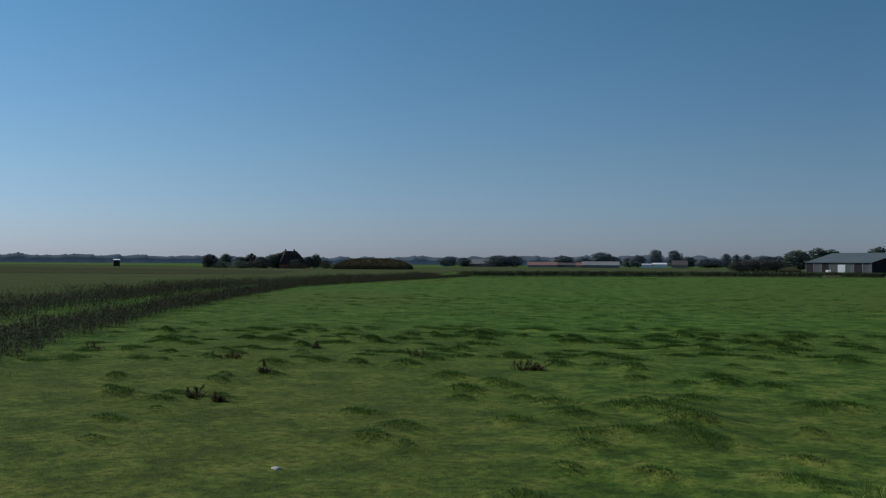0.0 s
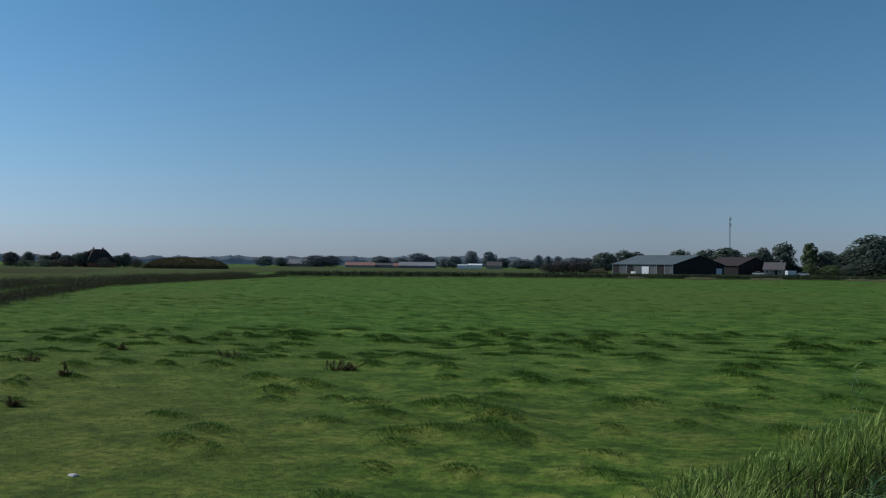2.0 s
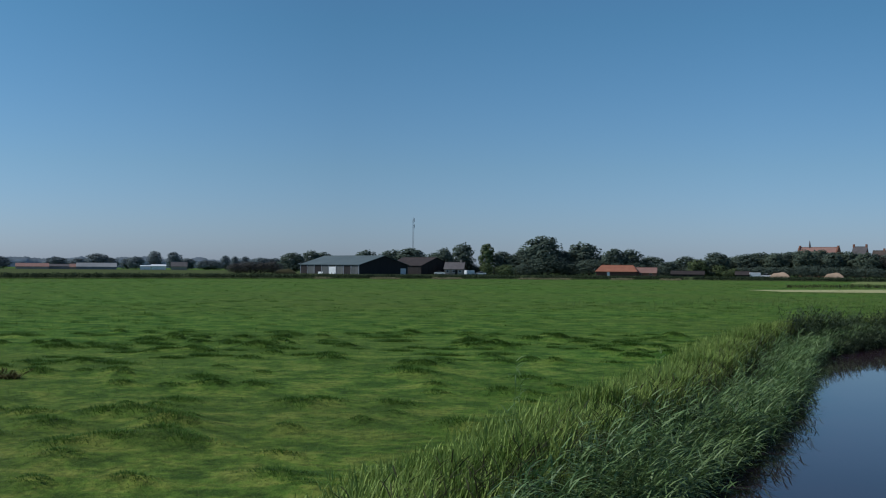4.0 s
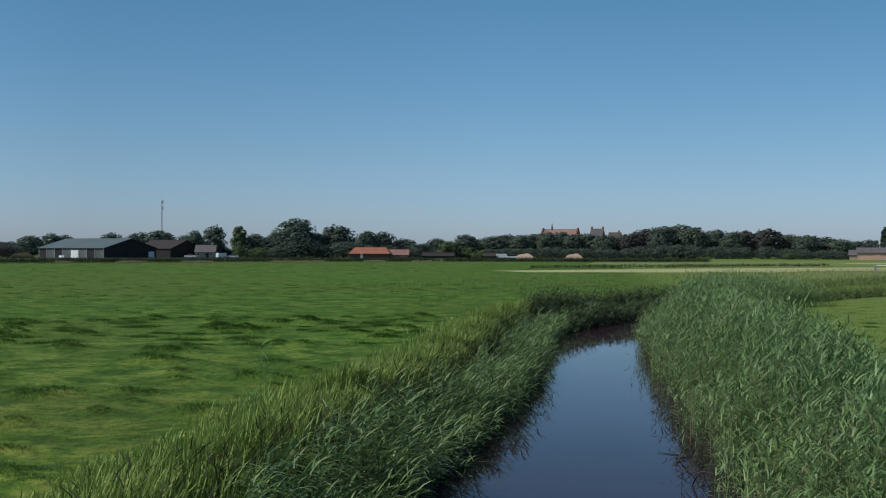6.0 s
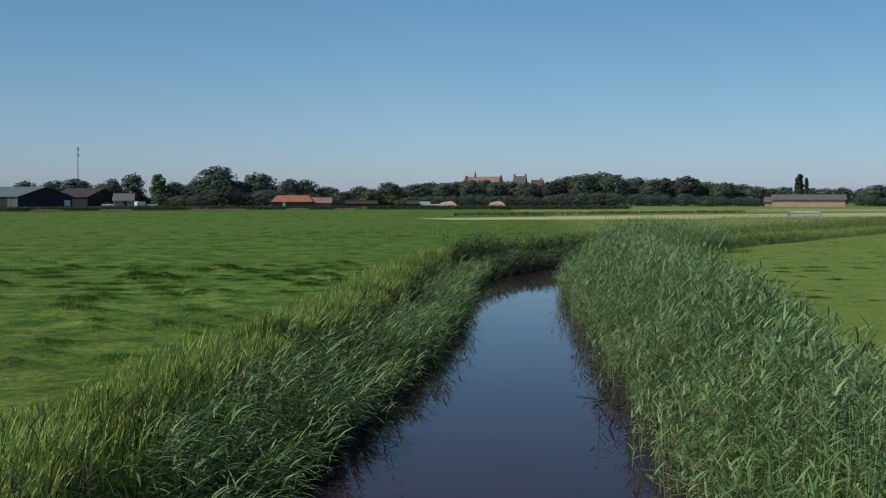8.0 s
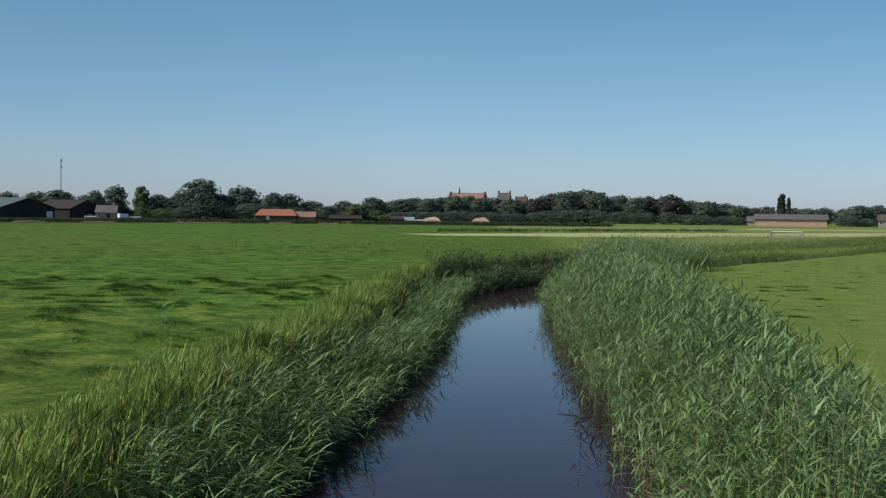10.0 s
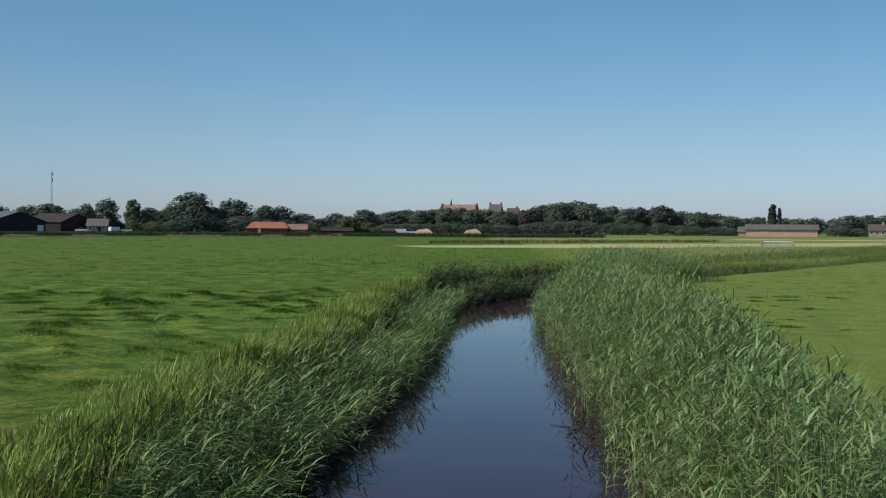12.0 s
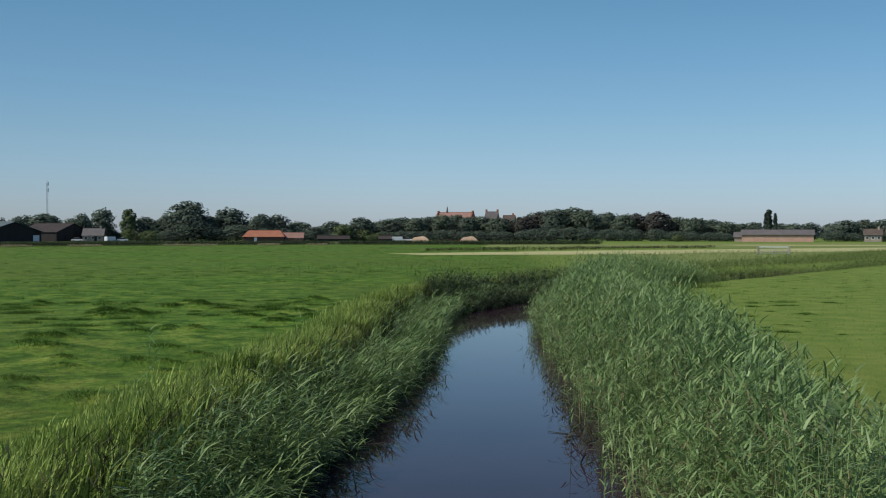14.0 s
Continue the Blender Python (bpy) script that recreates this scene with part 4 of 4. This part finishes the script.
def house(name, az, d, turn, length, width, eave, ridge, wall, roof, label, category, hip=0.0, chimney=False, overhang=0.4, windows=0, doors=(), gable=None, group="", corner=False):
    """A gabled building: long side along its own x, entrance side towards -y."""
    thing = tagged(new(name), label, category, group)
    x, y = polar(az, d)
    L, W = length / 2, width / 2
    thing.matrix_basis = pose(x, y, 0, 0, 0, turn)
    if corner:
        thing.matrix_basis = thing.matrix_basis @ Matrix.Translation((-L, W, 0))
    t = 0.25
    part("wall", box_bm(-L, L, -W, -W + t, 0, eave), wall, thing)
    part("wall", box_bm(-L, L, W - t, W, 0, eave), wall, thing)
    for sx in (-1, 1):
        bm = bmesh.new()
        outer, inner = sx * L * 1.0004, sx * (L - t)
        top = eave if hip else ridge - 0.05
        prof = [(-W + t, 0), (W - t, 0), (W - t, eave), (0, top), (-W + t, eave)]
        a = [bm.verts.new((outer, py, pz)) for py, pz in prof]
        b = [bm.verts.new((inner, py, pz)) for py, pz in prof]
        bm.faces.new(a)
        bm.faces.new(b[::-1])
        for i in range(5):
            bm.faces.new((a[i], a[(i + 1) % 5], b[(i + 1) % 5], b[i]))
        bmesh.ops.recalc_face_normals(bm, faces=bm.faces[:])
        part("gable", bm, gable or wall, thing)
    o, drop = overhang, overhang * (ridge - eave) / W
    for sy in (-1, 1):
        lo = [(-L - o, sy * (W + o), eave - drop), (L + o, sy * (W + o), eave - drop)]
        hi = [(L + o - hip, 0, ridge), (-L - o + hip, 0, ridge)]
        pts = lo + hi
        slab("roof", pts if sy < 0 else [lo[1], lo[0], hi[1], hi[0]], 0.14, roof, thing)
    if hip:
        for sx in (-1, 1):
            e = sx * (L + o)
            pts = [(e, -W - o, eave - drop), (e, W + o, eave - drop), (e - sx * hip, 0, ridge)]
            slab("roof", pts if sx > 0 else [pts[1], pts[0], pts[2]], 0.14, roof, thing)
    part("ridge_cap", box_bm(-L - o + hip, L + o - hip, -0.15, 0.15, ridge + 0.1, ridge + 0.24), roof, thing)
    if chimney:
        part("chimney", box_bm(L * 0.55, L * 0.55 + 0.8, -0.4, 0.4, ridge - 0.8, ridge + 1.1, 0.05), wall, thing)
    for i in range(windows):
        wx = -L + (i + 0.5) * length / windows
        win = part("window", box_bm(wx - 0.55, wx + 0.55, -W - 0.04, -W + 0.05, eave * 0.38, eave * 0.8), WHITE, thing, "white-framed window")
        part("pane", box_bm(wx - 0.45, wx + 0.45, -W - 0.06, -W - 0.045, eave * 0.42, eave * 0.76), GLASS, win, "dark glass pane")
    for dx, dw, dh, mat in doors:
        part("door", box_bm(dx - dw / 2, dx + dw / 2, -W - 0.10, -W - 0.004, 0, dh, 0.02), mat, thing)
    return thing


# the large black barn: long side towards the pasture
barn = house("barn", 25.15, 418, -25, 37, 25, 3.7, 7.2, GREY_BOARD, SHEET_ROOF, "large black timber barn with grey-green sheet roof", "barn", overhang=0.5, gable=BLACK_WOOD, corner=True,
             doors=[(2.3, 4.2, 2.9, WHITE), (-5.2, 3.0, 0.9, WHITE)])
for i in range(9):
    px = -18.3 + 36.6 * i / 8
    part("post", box_bm(px - 0.14, px + 0.14, -12.66, -12.5, 0, 3.5), STEEL, barn)
for i in range(8):
    px = -18.3 + 36.6 * (i + 0.5) / 8
    if abs(px - 2.3) > 0.3:
        part("wall_panel", box_bm(px - 2.0, px + 2.0, -12.57, -12.505, 0.1, 3.35), GREY_BOARD if i % 2 else BLACK_WOOD, barn)
part("end_door", box_bm(18.52, 18.6, 8.6, 11.4, 0, 2.4), WHITE, barn, "white painted end door")
house("barn", 22.0, 455, -25, 20, 17, 3.6, 6.9, BLACK_WOOD, DARK_TILE, "smaller dark timber barn with tiled roof", "barn", gable=BLACK_WOOD)
house("farmhouse", 20.15, 446, 12, 7.5, 7.5, 2.4, 5.0, PALE_WALL, GREY_TILE, "low farmhouse with pale walls and grey tiles", "house", windows=3, chimney=True, doors=[(1.0, 1.0, 2.0, BLACK_WOOD)])
# walls under this roof have their shadow put into the brick colour
house("red_roofed_house", 11.75, 434, 6, 15.5, 9.0, 1.9, 4.2, SHADED_BRICK, RED_TILE, "low brick house under an orange tiled roof", "house", windows=0, hip=2.0, doors=[(-3.0, 1.0, 2.0, WHITE)])
house("red_roofed_house", 11.9, 462, 10, 9, 7, 3.2, 5.2, BRICK, RED_TILE, "small brick house with orange tiles among trees", "house", windows=2)
house("cottage", 10.3, 438, 8, 8, 6, 1.5, 3.4, BRICK, FADED_TILE, "small cottage with faded tiles under the trees", "house", windows=2)
house("long_shed", -14.45, 440, -14, 26, 12, 2.7, 4.5, PALE_BRICK, GREY_TILE, "long pale brick shed under a grey tiled roof", "shed", overhang=0.5, doors=[(-6, 2.2, 2.0, PALE_BRICK)])
house("long_shed", -12.9, 446, -14, 8, 9, 1.8, 3.6, PALE_WALL, GREY_TILE, "lower annex shed with pale walls and grey tiles", "shed")
for az, w in [(-18.9, 6), (-19.9, 6), (-21.0, 6), (-22.4, 8)]:
    house("house", az, 446, -18, w, 6, 2.7, 4.8, PALE_WALL, OLD_TILE, "pale walled house with brown roof beyond the trees", "house", windows=3, chimney=True, group="village houses")
for az, l in [(8.2, 12), (5.5, 5)]:
    house("low_shed", az, 432, 6, l, 6, 1.0, 2.2, BLACK_WOOD, DARK_TILE, "low dark shed before the willows", "shed", group="low dark sheds")

# the large brick building above the wood, with stepped gables
abbey = house("abbey", 1.85, 505, -14, 16, 8, 9.4, 12.9, BRICK, FADED_TILE, "tall brick building with tiled roof above the wood", "building", overhang=0.2, windows=5)
for sx in (-1, 1):
    for i in range(5):
        half = 4.9 - i * 1.0
        part("gable_step", box_bm(sx * 8.2 - 0.3, sx * 8.2 + 0.3, -half * 0.9, half * 0.9, 9.4 + i * 0.85, 10.3 + i * 0.85), BRICK, abbey)
part("spire", tube_bm([(-4.0, 0, 12.6), (-4.0, 0, 14), (-4.0, 0, 16.0)], (0.55, 0.4, 0.05), 8), GREY_TILE, abbey, "slender grey roof spire")
wing = house("abbey_wing", -0.05, 508, -10, 5.6, 8, 10.0, 13.2, BRICK, GREY_TILE, "brick wing with grey roof and chimneys", "building", overhang=0.15, windows=2)
for px in (-2.6, 2.6):
    part("chimney", box_bm(px - 0.4, px + 0.4, -0.5, 0.5, 12.6, 14.4, 0.05), BRICK, wing)
house("abbey_annex", -0.95, 512, -10, 5, 6, 9.5, 11.6, BRICK, OLD_TILE, "lower brick annex with chimney above trees", "building", chimney=True)

# pyramid-roofed farmhouse
farm = tagged(new("pyramid_farmhouse"), "dark thatched pyramid-roofed farmhouse among trees", "house")
fx, fy = polar(54.45, 452)
farm.matrix_basis = pose(fx, fy, 0, 0, 0, 70)
part("wall", box_bm(-5.2, 5.2, -5.2, 5.2, 0, 2.2), BRICK, farm)
bm = bmesh.new()
lo = [bm.verts.new((sx * 5.9, sy * 5.9, 1.9)) for sx, sy in ((-1, -1), (1, -1), (1, 1), (-1, 1))]
mi = [bm.verts.new((sx * 3.4, sy * 3.4, 5.6)) for sx, sy in ((-1, -1), (1, -1), (1, 1), (-1, 1))]
hi = [bm.verts.new((sx * 2.1, sy * 2.1, 7.2)) for sx, sy in ((-1, -1), (1, -1), (1, 1), (-1, 1))]
for a, b in ((lo, mi), (mi, hi)):
    for i in range(4):
        bm.faces.new((a[i], a[(i + 1) % 4], b[(i + 1) % 4], b[i]))
bm.faces.new(hi)
part("roof", bm, THATCH, farm, "steep dark thatched roof")
for sx in (-1, 1):
    part("chimney", box_bm(sx * 1.8 - 0.3, sx * 1.8 + 0.3, -0.3, 0.3, 7.0, 7.9, 0.04), BRICK, farm)
for wy in (-3, 0, 3):
    win = part("window", box_bm(-5.26, -5.18, wy - 0.5, wy + 0.5, 0.8, 1.8), WHITE, farm, "white-framed window")
    part("pane", box_bm(-5.29, -5.27, wy - 0.4, wy + 0.4, 0.9, 1.7), GLASS, win)

# a small dark hut with a pale roof in the open polder
hut = tagged(new("hut"), "small dark wooden hut with pale roof", "hut")
hx, hy = polar(63.06, 505)
hut.matrix_basis = pose(hx, hy, 0, 0, 0, 63)
part("body", box_bm(-1.3, 1.3, -1.2, 1.2, 0.5, 3.0, 0.04), BLACK_WOOD, hut)
slab("roof", [(-1.5, -1.5, 3.0), (1.5, -1.5, 3.0), (1.5, 1.5, 3.5), (-1.5, 1.5, 3.5)], 0.15, WHITE, hut, "pale lean-to roof")
for sx in (-1, 1):
    for sy in (-1, 1):
        part("leg", box_bm(sx * 1.1 - 0.12, sx * 1.1 + 0.12, sy * 1.0 - 0.12, sy * 1.0 + 0.12, 0, 0.5), BLACK_WOOD, hut)


def mound(name, az, d, turn, lx, ly, h, material, label, rough, category="mound"):
    bm = bmesh.new()
    bmesh.ops.create_grid(bm, x_segments=60, y_segments=24, size=1)
    for v in bm.verts:
        r = max(abs(v.co.x) ** 2.6, abs(v.co.y) ** 2.0)
        body = max(0.0, 1 - r) ** 0.6
        q = Vector((v.co.x * lx, v.co.y * ly, 0))
        v.co = Vector((q.x, q.y, h * body * (1 + rough * noise.noise(q * 0.35)) - 0.05))
    ob = part(name, bm, material, None)
    x, y = polar(az, d)
    ob.matrix_basis = pose(x, y, 0, 0, 0, turn)
    return tagged(ob, label, category)


mound("earth_mound", 50.15, 425, 50, 15.5, 9, 4.1, SOIL, "long earth mound overgrown with brown weeds", 0.12)
c = rng.uniform(-1, 1, (9000, 2))
c = c[(np.abs(c[:, 0]) ** 2.6 < 0.97)]
body = np.maximum(0.0, 1 - np.maximum(np.abs(c[:, 0]) ** 2.6, c[:, 1] ** 2)) ** 0.6
mx, my = polar(50.15, 425)
ca, sa = math.cos(radians(50)), math.sin(radians(50))
px, py = c[:, 0] * 15.5, c[:, 1] * 9
b3 = np.column_stack([mx + ca * px - sa * py, my + sa * px + ca * py, 4.0 * body - 0.15])
n = len(b3)
tagged(array_mesh("mound_weeds", [strips(b3, rng.uniform(0, 6.28, n), rng.uniform(0.4, 0.9, n), rng.uniform(0.1, 0.2, n), rng.uniform(0.1, 0.5, n), rng.uniform(0.3, 1.2, n), 2)], WEED), "brown-green weeds covering the earth mound", "weeds", kind="stuff")
mound("sand_heap", 3.7, 432, 4, 3.6, 3.0, 2.0, SAND, "brown heap of earth by the farm track", 0.2, "heap")
mound("sand_heap", 1.15, 436, 4, 3.4, 3.0, 2.0, SAND, "brown rounded heap beside the field edge", 0.2, "heap")
mound("sand_heap", 28.95, 420, 30, 4.0, 2.4, 1.9, SOIL, "grey-brown heap beside the barn", 0.2, "heap")

# long greenhouses and sheds of the far farms
for az, d, l, w, e, r, wall, roof, label in [
        (41.3, 790, 21, 14, 1.6, 3.9, PALE_WALL, FADED_TILE, "long low shed with faded pink roof"),
        (40.0, 800, 17, 12, 1.8, 3.4, GREEN_HOUSE, GREY_TILE, "low grey shed of a distant farm"),
        (39.2, 785, 10, 10, 1.5, 3.6, PALE_WALL, FADED_TILE, "small pale shed of a distant farm"),
        (38.3, 780, 26, 12, 1.8, 4.4, GREEN_HOUSE, GREEN_HOUSE, "dull glass greenhouse of a distant farm"),
        (44.3, 860, 34, 14, 2.2, 6.0, PALE_WALL, GREEN_HOUSE, "distant shed with a pale grey roof"),
        (35.3, 800, 10, 8, 2.6, 3.6, WHITE, WHITE, "white flat-roofed shed of a distant farm"),
        (35.95, 780, 7, 5, 2.4, 2.9, WHITE, WHITE, "small white box shed of a distant farm"),
        (34.3, 790, 11, 9, 2.4, 5.4, PALE_WALL, GREY_TILE, "distant grey house with tiled roof"),
        (31.0, 800, 9, 7, 2.4, 4.6, PALE_WALL, GREY_TILE, "distant house half hidden by trees"),
        (46.3, 900, 8, 6, 2.4, 4.4, WHITE, GREY_TILE, "small white distant house")]:
    house("farm_shed", az, d, az, l, w, e, r, wall, roof, label, "shed", overhang=0.2, group="distant farm sheds")


# ---- mast, gate, vehicles ----
mast = tagged(new("radio_mast"), "slender grey lattice radio mast behind the barns", "mast")
qx, qy = polar(22.35, 490)
mast.location = (qx, qy, 0)
corner = [(0.32 * math.cos(a), 0.32 * math.sin(a)) for a in (0.3, 2.394, 4.489)]
for cx0, cy0 in corner:
    part("leg", tube_bm([(cx0, cy0, 0), (cx0, cy0, 24.3)], (0.06, 0.05), 6), STEEL, mast)
for i in range(24):
    for j in range(3):
        a, b = corner[j], corner[(j + 1) % 3]
        part("brace", tube_bm([(*a, i + 0.1), (*b, i + 1.1)], (0.03, 0.03), 4), STEEL, mast)
part("antenna", tube_bm([(0, 0, 23.5), (0, 0, 25.4)], (0.07, 0.03), 6), STEEL, mast)
for z in (20.5, 23.2):
    part("antenna", box_bm(0.3, 0.6, -0.15, 0.15, z, z + 1.6, 0.03), STEEL, mast)


def gate(x, y, turn, w):
    thing = tagged(new("field_gate"), "pale galvanised field gate between two posts", "gate")
    thing.matrix_basis = pose(x, y, 0, 0, 0, turn)
    for sx in (-1, 1):
        part("post", box_bm(sx * (w / 2 + 0.15) - 0.11, sx * (w / 2 + 0.15) + 0.11, -0.11, 0.11, 0, 1.25, 0.02), PALE_WALL, thing, "wooden gate post")
    leaf = part("gate_frame", box_bm(-w / 2, w / 2, -0.035, 0.035, 1.02, 1.12), WHITE, thing)
    for z in (0.25, 0.5, 0.76):
        part("bar", box_bm(-w / 2, w / 2, -0.025, 0.025, z, z + 0.06), STEEL, leaf)
    for px in (-w / 2, 0, w / 2 - 0.06):
        part("upright", box_bm(px, px + 0.06, -0.03, 0.03, 0.2, 1.02), STEEL, leaf)


gate(36.4, 142, -14, 3.6)

def car(az, d, turn, body, van, label):
    thing = tagged(new("van" if van else "car"), label, "van" if van else "car")
    x, y = polar(az, d)
    thing.matrix_basis = pose(x, y, 0, 0, 0, turn)
    h = 1.9 if van else 0.95
    part("body", box_bm(-2.1, 2.1, -0.85, 0.85, 0.3, h, 0.12), body, thing)
    if not van:
        bm = box_bm(-1.3, 1.0, -0.75, 0.75, 0.93, 1.45)
        for v in bm.verts:
            if v.co.z > 1.2:
                v.co.x *= 0.7
        part("cabin", bm, GLASS, thing, "dark glazed cabin")
        part("roof", box_bm(-0.85, 0.65, -0.7, 0.7, 1.45, 1.5, 0.02), body, thing)
    else:
        part("windscreen", box_bm(1.9, 2.12, -0.7, 0.7, 1.1, 1.7, 0.02), GLASS, thing, "dark windscreen")
    for sx in (-1.3, 1.3):
        for sy in (-0.8, 0.8):
            wh = part("wheel", tube_bm([(sx, sy - 0.1, 0.32), (sx, sy + 0.1, 0.32)], (0.32, 0.32), 14), RUBBER, thing)
            part("rim", tube_bm([(sx, sy - 0.115, 0.32), (sx, sy + 0.115, 0.32)], (0.19, 0.19), 10), STEEL, wh)


car(19.4, 428, 62, WHITE, True, "white delivery van parked before the farmhouse")
car(18.8, 430, 16, WHITE, False, "white car parked near the farm shrubs")
car(20.95, 436, 12, WHITE, False, "pale car parked by the farmhouse")
car(4.9, 430, 8, WHITE, True, "white van parked beside an earth heap")
car(4.35, 434, 5, WHITE, False, "white car parked before the wood")
car(28.95, 436, 40, WHITE, False, "pale car parked beside the barn")
